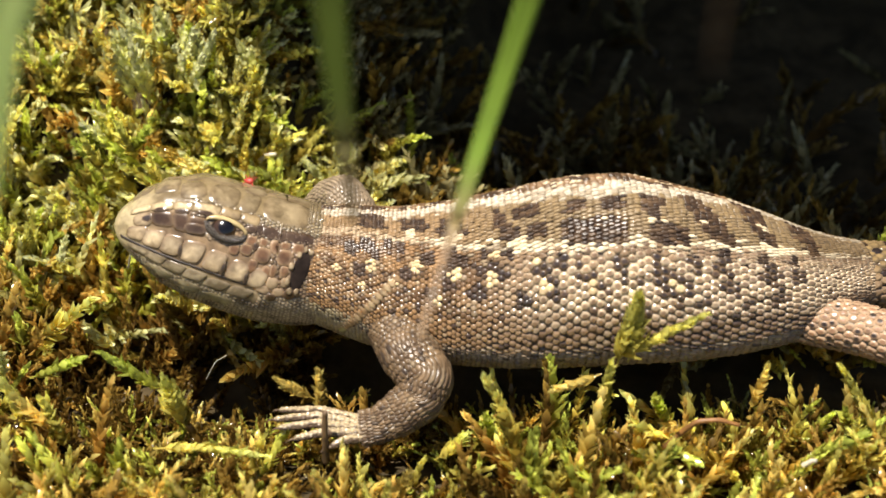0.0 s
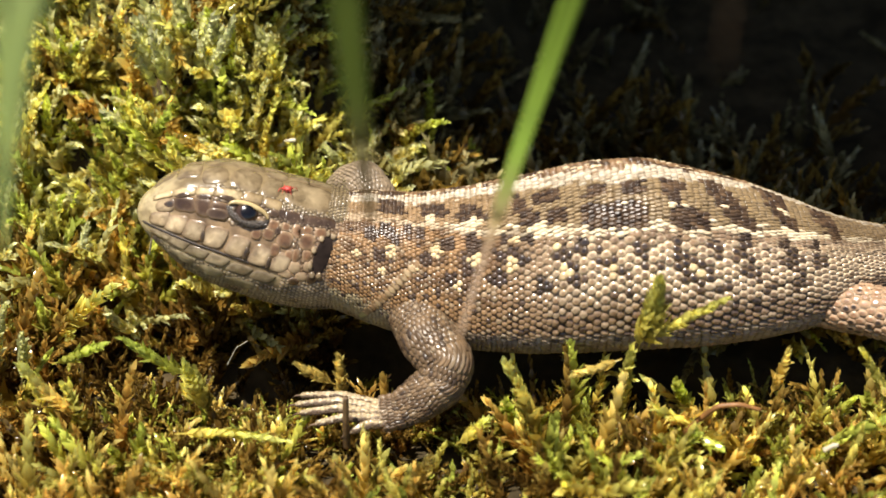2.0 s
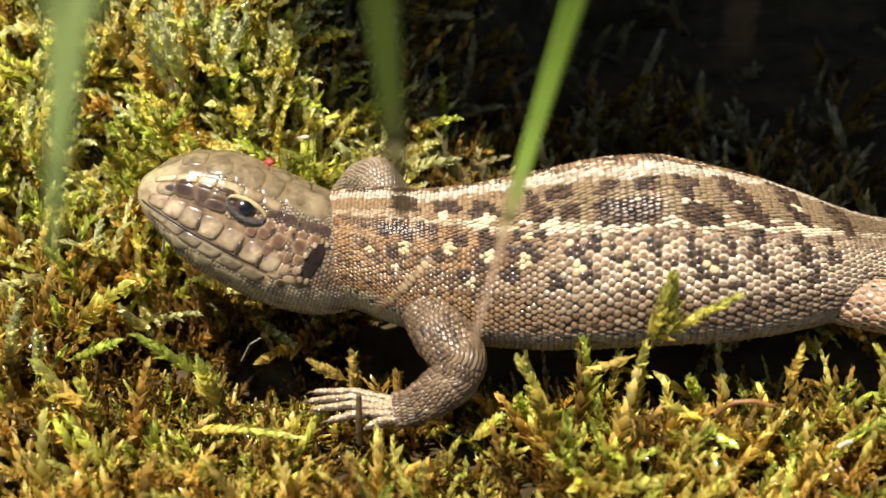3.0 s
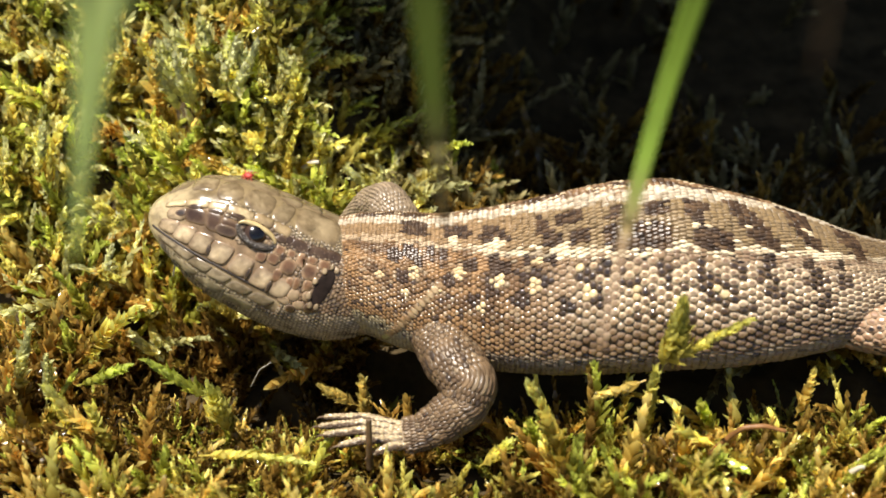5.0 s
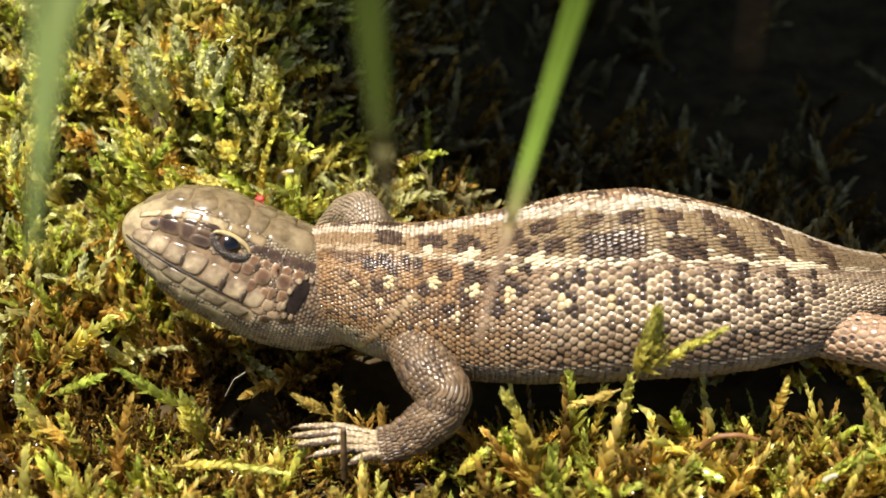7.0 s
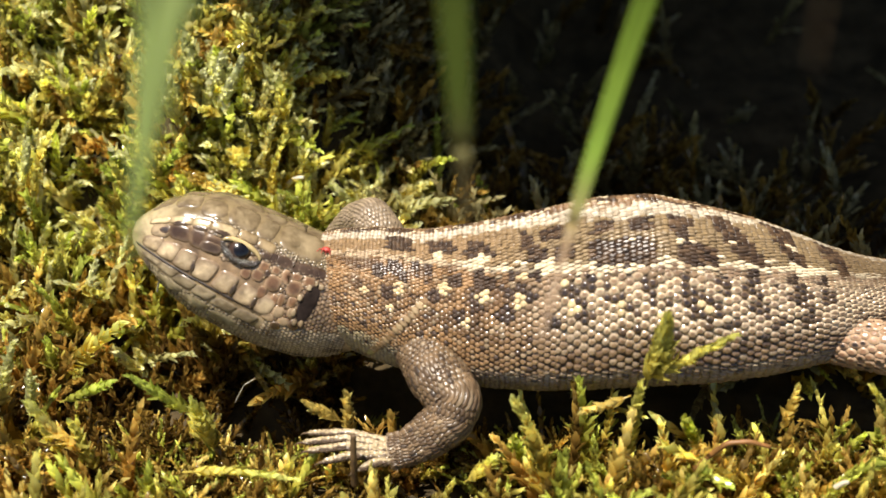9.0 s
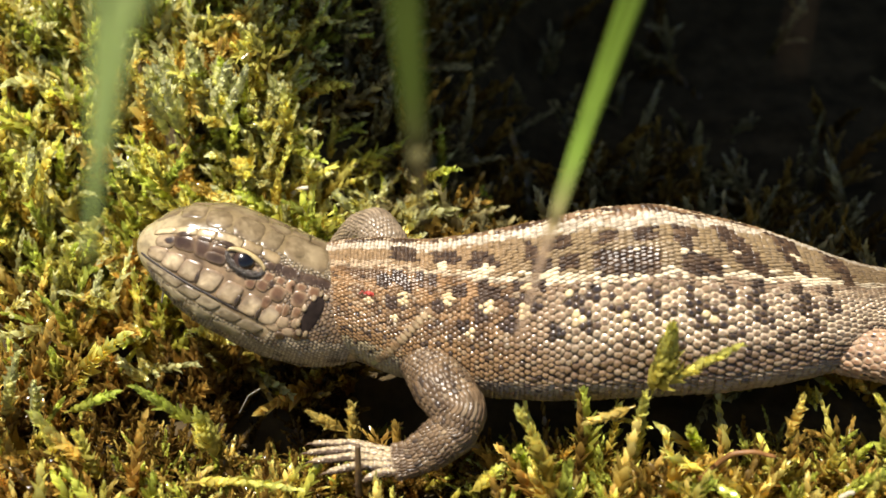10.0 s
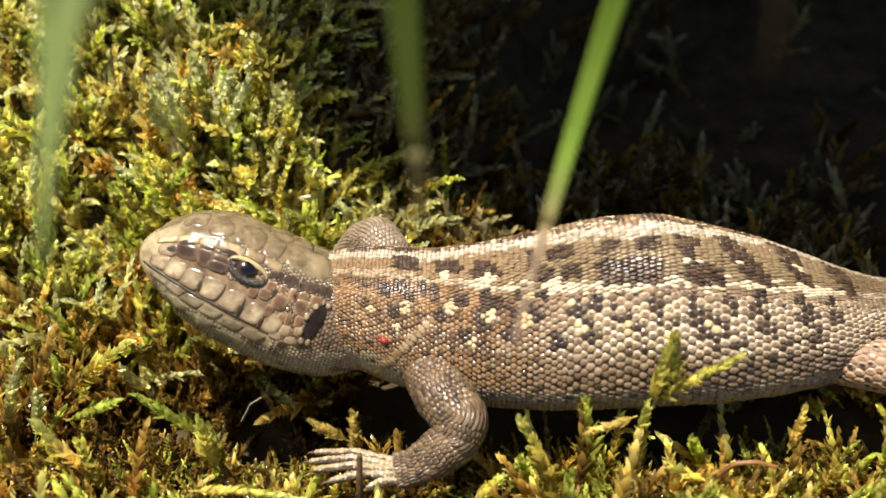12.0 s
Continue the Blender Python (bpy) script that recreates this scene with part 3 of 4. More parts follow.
body = part("body", BODY.skin(under, 90, 48, -0.04), SOFT_SKIN, lizard)
flank_pitch = lambda s: 0.44 + 0.42 * float(smooth(-6, 18, spine_x(s))) - 0.2 * float(smooth(30, 42, spine_x(s)))
kept = lambda s, p: 3.0 < spine_x(s) < 16.5 and 50 < p < 90
coat, singles = scale_coat(BODY, long_of(-15.5), long_of(8.0), flank_pitch, 102, body_colour, 0.22, 0.16, 41, 320, seed=3, fit=0.54, pick=kept)
rear_coat, more = scale_coat(BODY, long_of(8.0), long_of(42), flank_pitch, 80, body_colour, 0.22, 0.14, 41, 320, seed=4, fit=0.54, pick=kept)
coat.add(rear_coat.v, rear_coat.f, rear_coat.c)
singles += more
part("scaly_flank", coat, SCALE_SKIN, body, "small rounded tan, brown and black scales", kind="stuff")
for one in singles[:300]:
    part("scale", one, SCALE_SKIN, body)
rest = Soup()
for one in singles[300:]:
    rest.add(one.v, one.f, one.c)
part("scaly_side", rest, SCALE_SKIN, body, kind="stuff")
back_coat = scale_coat(BODY, long_of(-15.5), long_of(42), lambda s: 0.45 + 0.28 * float(smooth(-9, 8, spine_x(s))), 156, body_colour, 0.2, 0.24, -41, 41, seed=6, fit=0.56, longer=1.2)
part("scaly_back", back_coat, BACK_SKIN, body, "narrow keeled brown back scales with dark blotches", kind="stuff")


def tail_colour(s, phi):
    p = abs(phi)
    base = mix(OLIVE, TAN, float(smooth(20, 80, p)))
    if p < 50 and noise.noise(Vector((s * 0.5, p * 0.05, 9))) > 0.12:
        base = BLOTCH
    if coin.random() < 0.1:
        base = DARK
    return base, mix(base, DARK, 0.4)


tail = part("tail", TAIL.skin((0.2, 0.15, 0.1), 120, 24, -0.03), SOFT_SKIN, lizard)
part("scaly_skin", scale_coat(TAIL, 0, 60, 1.15, 26, tail_colour, 0.13, 0.16, seed=4), SCALE_SKIN, tail, "ringed brown tail scales", kind="stuff")


def limb_colour(s, phi):
    w = noise.noise(Vector((s * 0.6, phi * 0.03, 4.0)))
    base = mix((0.17, 0.11, 0.058), (0.09, 0.056, 0.03), float(np.clip(0.5 + 1.1 * w, 0, 1)))
    k = coin.random()
    if k < 0.07:
        base = mix(base, CREAM, 0.2)
    elif k < 0.13:
        base = mix(base, DARK, 0.7)
    return base, mix(base, DARK, 0.35)


def thigh_colour(s, phi):
    base = (0.23, 0.125, 0.07)
    k = coin.random()
    if k < 0.22:
        base = DARK
    elif k < 0.4:
        base = (0.15, 0.085, 0.05)
    return base, mix((0.30, 0.19, 0.115), CREAM, 0.25 * k)


def limb(name, rows, up, colour, pitch, around, parent, label="", seed=1, power=2.0):
    loft = Loft(rows, up, power, soft=5)
    ob = part(name, loft.skin((0.26, 0.2, 0.135), 50, 24, -0.03), SOFT_SKIN, parent, label)
    part("scaly_skin", scale_coat(loft, 0.1, loft.long - 0.1, pitch, around, colour, 0.15, 0.14, seed=seed), BACK_SKIN, ob, kind="stuff")
    return ob


# near foreleg: out from the shoulder, elbow raised, forearm down to the foot
foreleg = limb("foreleg", [(-5.2, -2.4, 8.6, 2.5, 2.4), (-4.6, -5.6, 7.2, 2.8, 2.7), (-3.2, -8.6, 6.2, 2.8, 2.6), (-1.5, -10.8, 5.0, 2.5, 2.5),
                           (-2.2, -12.0, 3.5, 2.3, 2.3), (-4.3, -12.9, 2.2, 2.0, 1.7), (-6.2, -13.5, 1.4, 1.65, 1.2), (-7.8, -13.6, 1.1, 1.75, 0.9)],
               (0.3, -0.4, 0.9), limb_colour, lambda s: 0.5 + 0.2 * float(smooth(4, 9, s)), 31, lizard, seed=11)
TOES = [((-7.4, -12.7, 1.3), (-11.6, -11.4, 1.5), (-15.6, -10.5, 0.7)), ((-7.6, -13.2, 1.3), (-11.8, -12.2, 1.5), (-16.0, -11.7, 0.6)),
        ((-7.6, -13.7, 1.2), (-11.8, -13.1, 1.4), (-15.4, -12.9, 0.6)), ((-7.5, -14.2, 1.1), (-11.0, -14.1, 1.2), (-13.9, -14.3, 0.5)),
        ((-7.2, -14.6, 1.0), (-9.0, -15.0, 1.0), (-10.6, -15.4, 0.5))]


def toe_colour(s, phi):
    # pale top; sides coloured dark for the shaded gaps between the toes
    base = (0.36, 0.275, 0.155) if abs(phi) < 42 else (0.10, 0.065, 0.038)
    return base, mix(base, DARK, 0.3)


def add_toes(toes, parent, seed):
    for i, (a, b, c) in enumerate(toes):
        rows = [(*a, 0.5, 0.45), (*mix(a, b, 0.5), 0.43, 0.4), (*b, 0.37, 0.36), (*mix(b, c, 0.6), 0.3, 0.3), (*c, 0.2, 0.2)]
        loft = Loft(rows, (0, 0, 1), soft=2, samples=60)
        toe = part("toe", loft.skin((0.3, 0.23, 0.15), 16, 10, -0.02), SOFT_SKIN, parent)
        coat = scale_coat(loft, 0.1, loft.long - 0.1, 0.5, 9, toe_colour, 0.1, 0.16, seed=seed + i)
        end = np.array(c)
        way = np.array(c) - np.array(b)
        way = way / np.linalg.norm(way)
        claw = Loft([(*(end - way * 0.1), 0.16, 0.16), (*(end + way * 0.5), 0.1, 0.11), (*(end + way * 0.95 - np.array((0, 0, 0.3))), 0.02, 0.02)], soft=1, samples=20)
        part("scaly_skin", coat, SCALE_SKIN, toe, kind="stuff")
        part("claw", claw.skin((0.12, 0.08, 0.05), 8, 6), HEAD_SKIN, toe, "dark curved claw")


add_toes(TOES, foreleg, 50)
# far foreleg: only the raised elbow shows over the neck
limb("foreleg", [(-8.0, 4.0, 9.2, 2.3, 2.3), (-9.0, 7.2, 11.6, 2.3, 2.2), (-10.2, 9.2, 12.6, 2.1, 2.0), (-11.8, 10.6, 11.4, 1.9, 1.8),
                          (-13.8, 12.0, 8.5, 1.6, 1.5), (-15.6, 12.8, 5.8, 1.5, 1.1)], (0, 0.3, 1), lambda s, p: ((0.25, 0.19, 0.125), (0.15, 0.11, 0.07)), 0.55, 30, lizard, seed=12)
hindleg = limb("hind_leg", [(33.5, -2.0, 6.2, 2.6, 2.5), (37.0, -3.6, 6.2, 2.5, 2.4), (41.0, -5.2, 6.2, 2.4, 2.3), (46.0, -7.6, 6.0, 2.4, 2.4), (50.5, -10.2, 5.2, 2.1, 2.2),
                            (50.0, -11.2, 3.0, 1.9, 1.8), (46.8, -11.6, 1.2, 1.6, 1.3)], (0, -0.3, 1), thigh_colour, 0.95, 20, lizard, "pinkish brown thigh with black dots", seed=13)
add_toes([((46.9, -11.4, 1.1), (44.8, -13.5, 0.9), (43.0, -16.0, 0.4)), ((47.3, -11.8, 1.1), (46.8, -14.6, 0.9), (46.2, -17.6, 0.4))], hindleg, 70)

# ---- the head, which turns on the neck ----
PIVOT = (-11.6, 0.0, 10.2)
HEAD = Loft([(-31.55, 0, 14.9, 0.3, 0.3), (-31.3, 0, 14.9, 1.1, 1.1), (-30.7, 0, 14.9, 1.9, 1.9), (-29.6, 0, 14.85, 2.8, 2.9), (-28.3, 0, 14.8, 3.6, 3.9), (-26.6, 0, 14.6, 4.4, 5.0),
             (-23.9, 0, 14.0, 5.2, 5.9), (-21.1, 0, 12.9, 5.6, 6.1), (-18.9, 0, 12.0, 5.9, 6.2), (-16.7, 0, 11.2, 6.0, 6.2), (-13.8, 0, 10.55, 5.75, 6.0), (-12.3, 0, 10.3, 5.45, 5.75), (-10.6, 0, 10.0, 4.9, 5.2), (-8.6, 0, 9.6, 3.9, 4.2)],
            up=(0, 0.34, 0.94), power=2.3, soft=3, samples=200)
head_s = lambda x: float(np.interp(x, HEAD.d[:, 0], HEAD.t))


def head_colour(s, phi):
    x, p = HEAD.at(s)[0][0], abs(phi)
    if p < 52:
        base = (0.17, 0.125, 0.065)
    elif p < 104:
        base = mix((0.22, 0.145, 0.075), (0.19, 0.115, 0.06), float(smooth(-20, -15, x)))
    else:
        base = mix((0.30, 0.235, 0.13), (0.36, 0.27, 0.16), float(smooth(-24, -14, x)))
    base = mix(base, (0.38, 0.31, 0.17), 0.7 * float(smooth(-26, -30, x)))
    band = float(np.interp(x, (-28.5, -25, -20, -14), (65, 67, 60, 55)))
    base = mix(base, (0.055, 0.032, 0.018), 0.85 * float(smooth(7.5, 4.5, abs(p - band))) * float(smooth(-29, -28, x)) * float(smooth(-12.5, -13.5, x)))
    w = noise.noise(Vector((x * 0.7, p * 0.07, 1.0))) * float(smooth(40, 52, p))
    return mix(base, (0.09, 0.06, 0.035), min(1.0, max(0, w) * 1.5))


head = part("head", HEAD.skin(head_colour, 110, 56), HEAD_SKIN, lizard, "olive brown shielded head", PIVOT)
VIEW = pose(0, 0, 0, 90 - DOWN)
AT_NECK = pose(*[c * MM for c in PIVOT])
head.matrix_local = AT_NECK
def shield(name, x, phi, dx, dphi, mid, edge, high=0.2, square=3.4, skew=0.0, mat=HEAD_SKIN, label="", side=1, loft=None, parent=None, at_x=None, origin=PIVOT, rim=0.0):
    """A raised plate on the head: rounded outline, domed, with a bevelled edge."""
    loft, parent, at_x = loft or HEAD, parent or head, at_x or head_s
    soup = Soup()
    n, rings = 20, ((0.45, 0.98), (0.8, 0.9), (0.94, 0.6), (1.03, -0.2))
    e = 2 / square
    s0 = at_x(x)
    soup.v.append(loft.point(s0, phi * side, high + rim))
    soup.c.append(mid)
    for k, l in rings:
        for j in range(n):
            a = 2 * math.pi * j / n
            u = math.copysign(abs(math.cos(a)) ** e, math.cos(a)) * k
            v = math.copysign(abs(math.sin(a)) ** e, math.sin(a)) * k
            soup.v.append(loft.point(s0 + (u + skew * v) * dx, (phi + v * dphi) * side, high * l + rim))
            fleck = max(0.0, noise.noise(Vector((x + u * dx, (phi + v * dphi) * 0.12, 3.0 * side)) * 2.2)) * 0.8
            soup.c.append(mix(mix(mid, edge, float(smooth(0.5, 1.0, k)) * 0.9), (0.07, 0.045, 0.025), fleck))
    for j in range(n):
        q = (j + 1) % n
        soup.f.append((0, 1 + q, 1 + j)[::side])
        for r in range(len(rings) - 1):
            b = 1 + r * n
            soup.f.append((b + j, b + q, b + n + q, b + n + j)[::side])
    return part(name, soup, mat, parent, label, origin)


# fine granules where no plate lies
def granule_colour(s, phi):
    base = head_colour(s, phi)
    return mix(base, CREAM, 0.25 * coin.random()), mix(base, DARK, 0.55)


part("grainy_skin", scale_coat(HEAD, head_s(-29.5), head_s(-9.6), 0.42, 92, granule_colour, 0.17, 0.1, seed=21,
                            skip=lambda s, p: (abs(p) < 44 and HEAD.at(s)[0][0] < -14.2) or (80 < abs(p) < 120 and HEAD.at(s)[0][0] < -17.2) or (abs(p) < 84 and HEAD.at(s)[0][0] < -24.2)), SCALE_SKIN, head, "", PIVOT, "stuff")
TOP, TOP_EDGE = (0.23, 0.175, 0.10), (0.16, 0.115, 0.062)
LIP, LIP_EDGE = (0.46, 0.35, 0.21), (0.17, 0.11, 0.065)
TEMPLE, TEMPLE_EDGE = (0.15, 0.078, 0.038), (0.30, 0.20, 0.115)
tint = random.Random(31)
for x0, x1, p0, p1, sides in ((-29.6, -27.8, -24, 24, 1), (-27.7, -25.9, 1, 33, 2), (-25.8, -21.3, -14, 14, 1), (-25.7, -23.9, 16, 44, 2), (-23.8, -21.3, 16, 46, 2),
                              (-21.2, -19.6, 18, 46, 2), (-21.2, -19.1, 1, 16, 2), (-19.0, -16.3, -7, 7, 1), (-19.3, -13.9, 9, 46, 2), (-16.2, -14.0, -7, 7, 1)):
    for side in (1, -1)[:sides]:
        g = tint.uniform(0.85, 1.2)
        shield("head_shield", (x0 + x1) / 2, (p0 + p1) / 2, (x1 - x0) * 0.535, (p1 - p0) * 0.535, mix((0, 0, 0), TOP, g), TOP_EDGE, 0.1, 3.2, tint.uniform(-0.22, 0.22), side=side)
for side in (1, -1):
    for i in range(6):  # brow and snout ridge
        x = -28.6 + 1.72 * i
        shield("brow_scale", x, 50.5 + (1 if i > 3 else 3), 0.94, 5.6, (0.46, 0.36, 0.20) if i < 4 else (0.30, 0.22, 0.115), (0.19, 0.13, 0.065), 0.16, 4.2, side=side)
    shield("nasal_scale", -28.3, 69, 0.9, 10, (0.32, 0.235, 0.135), (0.2, 0.14, 0.08), 0.15, 2.8, side=side)
    shield("nostril", -27.95, 68, 0.42, 4.6, (0.02, 0.013, 0.01), (0.09, 0.05, 0.03), 0.05, 2, side=side, rim=0.14, mat=SOFT_SKIN, label="small dark round nostril")
    for x, phi, dx, dphi in ((-26.7, 69, 0.95, 9), (-25.1, 70, 0.85, 10), (-23.9, 72, 0.6, 9)):  # between nostril and eye
        shield("loreal_scale", x, phi, dx, dphi, (0.055, 0.03, 0.016), (0.17, 0.11, 0.06), 0.12, 3.2, 0.25, side=side)
    for i, (x, phi) in enumerate(((-28.9, 87), (-27.3, 90), (-25.6, 92), (-23.8, 93.5), (-21.8, 95), (-19.7, 96), (-17.8, 96.5))):
        g = tint.uniform(0.8, 1.15)
        shield("upper_lip_scale", x, phi, 1.0 if i < 6 else 0.9, 9.2 - 0.2 * i, mix((0, 0, 0), LIP, g), LIP_EDGE, 0.15, 3.6, -0.22, side=side)
        if i in (2, 4, 5):
            shield("dark_fleck", x + 0.85, phi + 2, 0.22, 5, (0.05, 0.033, 0.022), (0.14, 0.1, 0.06), 0.1, 2.2, side=side, rim=0.12)
    for i, (x, phi) in enumerate(((-28.7, 109), (-27.0, 110), (-25.1, 112), (-23.1, 113), (-21.0, 114), (-18.9, 113.5))):
        g = tint.uniform(0.75, 1.05)
        shield("lower_lip_scale", x, phi, 1.06, 6.2, mix((0, 0, 0), (0.34, 0.27, 0.165), g), (0.16, 0.12, 0.07), 0.1, 4.4, -0.3, side=side)
    for x, phi, dx, dphi in ((-24.0, 75, 0.8, 5), (-26.9, 58.5, 0.5, 3), (-25.2, 59.5, 0.7, 3), (-23.6, 58.5, 0.45, 2.6), (-19.7, 60.5, 0.5, 3.4), (-18.9, 74, 0.35, 3.5), (-16.2, 108, 0.5, 4), (-14.6, 103, 0.55, 5)):  # dark blots
        shield("dark_fleck", x, phi, dx, dphi, (0.05, 0.03, 0.017), (0.13, 0.085, 0.05), 0.08, 2.2, side=side, rim=0.1)
    for x, phi, dx, dphi in ((-26.6, 128, 1.5, 8), (-23.6, 130, 1.6, 8.5), (-20.6, 131, 1.5, 8)):
        shield("chin_shield", x, phi, dx, dphi, (0.31, 0.255, 0.145), (0.2, 0.16, 0.09), 0.12, 3.0, -0.25, side=side)
    for x, phi, dx, dphi in ((-18.0, 79, 0.78, 7), (-16.9, 69, 0.85, 6.2), (-15.6, 76, 0.72, 7.5), (-16.55, 87.5, 0.5, 4.5), (-14.5, 66.5, 0.6, 5), (-17.3, 90, 0.4, 4), (-18.6, 88.5, 0.5, 4.5),
                             (-15.4, 86.5, 0.45, 4), (-19.4, 70.5, 0.55, 4.6), (-18.2, 68.5, 0.4, 3.6), (-19.6, 79, 0.6, 5), (-20.6, 82, 0.5, 4.5), (-15.7, 66, 0.5, 3.6), (-16.4, 96, 0.7, 5), (-15.2, 94, 0.4, 4), (-17.1, 103, 0.7, 4), (-15.6, 103, 0.6, 4.5)):
        g = tint.uniform(0.75, 1.3)
        shield("temple_scale", x, phi, dx, dphi, mix((0, 0, 0), TEMPLE, g) if phi < 93 else mix(TEMPLE, LIP, 0.6), TEMPLE_EDGE, 0.13, 2.9, side=side)
    for i in range(5):  # dark band from the eye back over the ear
        shield("temple_scale", -19.2 + 1.35 * i, 59 - 1.0 * i, 0.86, 5.6, (0.05, 0.03, 0.018), (0.075, 0.045, 0.026), 0.1, 3.0, side=side)
    # no real hole: the ear's inner shade is painted as a near-black oval
    shield("ear_opening", -13.9, 83, 0.8, 15.5, (0.008, 0.006, 0.005), (0.012, 0.009, 0.007), 0.03, 2.1, -0.42, mat=CAVITY, label="dark oval ear opening", side=side, rim=0.12)
    for i in range(7):  # rim of the ear
        a = math.radians(70 + 38 * i)
        shield("ear_scale", -13.9 + 0.98 * math.cos(a) - 0.6 * math.sin(a) * 0.75, 83 + 17.5 * math.sin(a), 0.28, 3.2, (0.36, 0.27, 0.16), (0.2, 0.14, 0.08), 0.28, 2.2, side=side)

# the closed mouth: a dark seam between the lips
for side in (1, -1):
    seam = [(*HEAD.point(head_s(-30.6 + 1.0 * i), (99.0 + 5.0 * math.sin(i / 14 * 2.6)) * side, -0.02), 0.12, 0.12) for i in range(15)]
    part("mouth_seam", Loft(seam, (0, -0.3 * side, 1), soft=2, samples=60).skin((0.03, 0.02, 0.014), 40, 8), SOFT_SKIN, head, "dark seam of the closed mouth", PIVOT)

EYE_X, EYE_PHI = -21.8, 66.5


def build_eye(side):
    c = HEAD.point(head_s(EYE_X), EYE_PHI * side, -0.95)
    n = (Vector(HEAD.point(head_s(EYE_X), EYE_PHI * side, 1.0)) - Vector(HEAD.point(head_s(EYE_X), EYE_PHI * side, 0.0))).normalized()
    soup = Soup()
    rows, around = 16, 24
    frame_q = n.to_track_quat("Z", "Y").to_matrix()
    for i in range(rows + 1):
        a = math.radians(100) * i / rows
        for j in range(around):
            b = 2 * math.pi * j / around
            d = frame_q @ Vector((math.sin(a) * math.cos(b), math.sin(a) * math.sin(b), math.cos(a)))
            soup.v.append(tuple(Vector(c) + d * 1.5))
            deg = math.degrees(a)
            soup.c.append((0.004, 0.003, 0.003) if deg < 26 else (0.16, 0.085, 0.03) if deg < 31 else (0.04, 0.02, 0.009) if deg < 46 else (0.02, 0.012, 0.008))
    for i in range(rows):
        for j in range(around):
            k = (j + 1) % around
            soup.f.append((i * around + j, (i + 1) * around + j, (i + 1) * around + k, i * around + k))
    eye = part("eye", soup, EYE_GLOSS, head, "glossy dark eye with a thin brown iris ring", PIVOT)
    for upper in (True, False):
        rows_ = []
        for i in range(15):
            a = math.pi * i / 14
            x = EYE_X + 1.75 * math.cos(a)
            phi = EYE_PHI + (-7.0 if upper else 9.0) * math.sin(a) + 1.2 * math.cos(a)
            p = HEAD.point(head_s(x), phi * side, 0.16 if upper else 0.06)
            k = 0.12 + (0.17 if upper else 0.24) * math.sin(a)
            rows_.append((*p, k, k))
        lid = Loft(rows_, (0.1, -0.5 * side, 0.8), soft=1, samples=50)
        colour = (0.42, 0.32, 0.15) if upper else (0.07, 0.055, 0.042)
        part("eyelid", lid.skin(colour, 30, 12, -0.02), HEAD_SKIN, eye, "cream upper eyelid" if upper else "grey wrinkled lower eyelid", PIVOT)
        if not upper:
            part("grainy_skin", scale_coat(lid, 0.1, lid.long - 0.1, 0.3, 9, lambda s, p: ((0.09, 0.072, 0.055), (0.035, 0.027, 0.02)), 0.2, 0.1, seed=5), SCALE_SKIN, eye, "", PIVOT, "stuff")
    return eye


for side in (1, -1):
    build_eye(side)

# collar: a fold of larger scales across throat and shoulder
body_s = lambda x: long_of(x)
for i in range(19):
    k = i / 18
    x, phi = -9.8 + 5.4 * k ** 1.4, 118 - 68 * k
    c = mix((0.36, 0.26, 0.14), (0.22, 0.13, 0.06), tint.random()) if i > 2 else (0.40, 0.36, 0.15)
    shield("collar_scale", x, phi, 0.42, 2.9, c, (0.2, 0.125, 0.06), 0.16, 2.6, 0.2, loft=BODY, parent=body, at_x=body_s, origin=(0, 0, 0), mat=SCALE_SKIN)


# ---- moss shoots that stand out singly ----
BODY_SHOOTS = [  # before the trunk: root, tip, tint, fullness
    ((14.5, -12.0, -2.0), (15.9, -12.6, 9.5), 0, 1.15), ((16.0, -11.9, 7.2), (17.2, -12.2, 16.4), 0, 1.26), ((17.0, -11.9, 7.8), (18.4, -12.4, 15.4), 0, 1.15),
    ((15.5, -11.9, 8.2), (24.6, -12.2, 13.9), 0, 1.03), ((43.2, -12.4, -2.5), (34.6, -12.2, 9.2), 0, 1.05), ((21.7, -11.0, -1.5), (19.9, -11.6, 4.6), 1, 1.15),
    ((33.3, -16.0, -0.6), (38.8, -16.6, 3.7), 1, 1.0), ((36.7, -15.0, -1.0), (40.5, -15.6, 3.9), 1, 0.9), ((14.6, -12.6, 7.0), (9.7, -13.6, 5.3), 4, 0.8),
    ((29.5, -10.0, 0.1), (30.9, -10.6, 6.8), 4, 0.9), ((5.2, -13.0, -2.4), (3.5, -13.6, 4.2), 1, 1.0),
]
FRONT_SHOOTS = [  # before and below the head: root, tip, tint, fullness
    ((-12.0, -9.5, -1.2), (-11.3, -10.1, 5.7), 4, 1.0), ((-0.7, -15.0, -1.5), (2.4, -15.6, 1.9), 0, 1.1), ((-39.0, -12.0, -1.5), (-41.2, -12.6, 5.8), 0, 1.1),
    ((-35.8, -13.0, -2.4), (-37.1, -13.6, 5.3), 0, 1.1), ((-12.2, -9.4, 1.0), (-16.4, -10.4, 4.6), 4, 0.9), ((-24.6, -11.0, -1.2), (-24.8, -11.6, 4.9), 0, 1.0),
    ((-26.7, -10.0, -1.6), (-25.7, -10.6, 5.1), 0, 1.1),
]
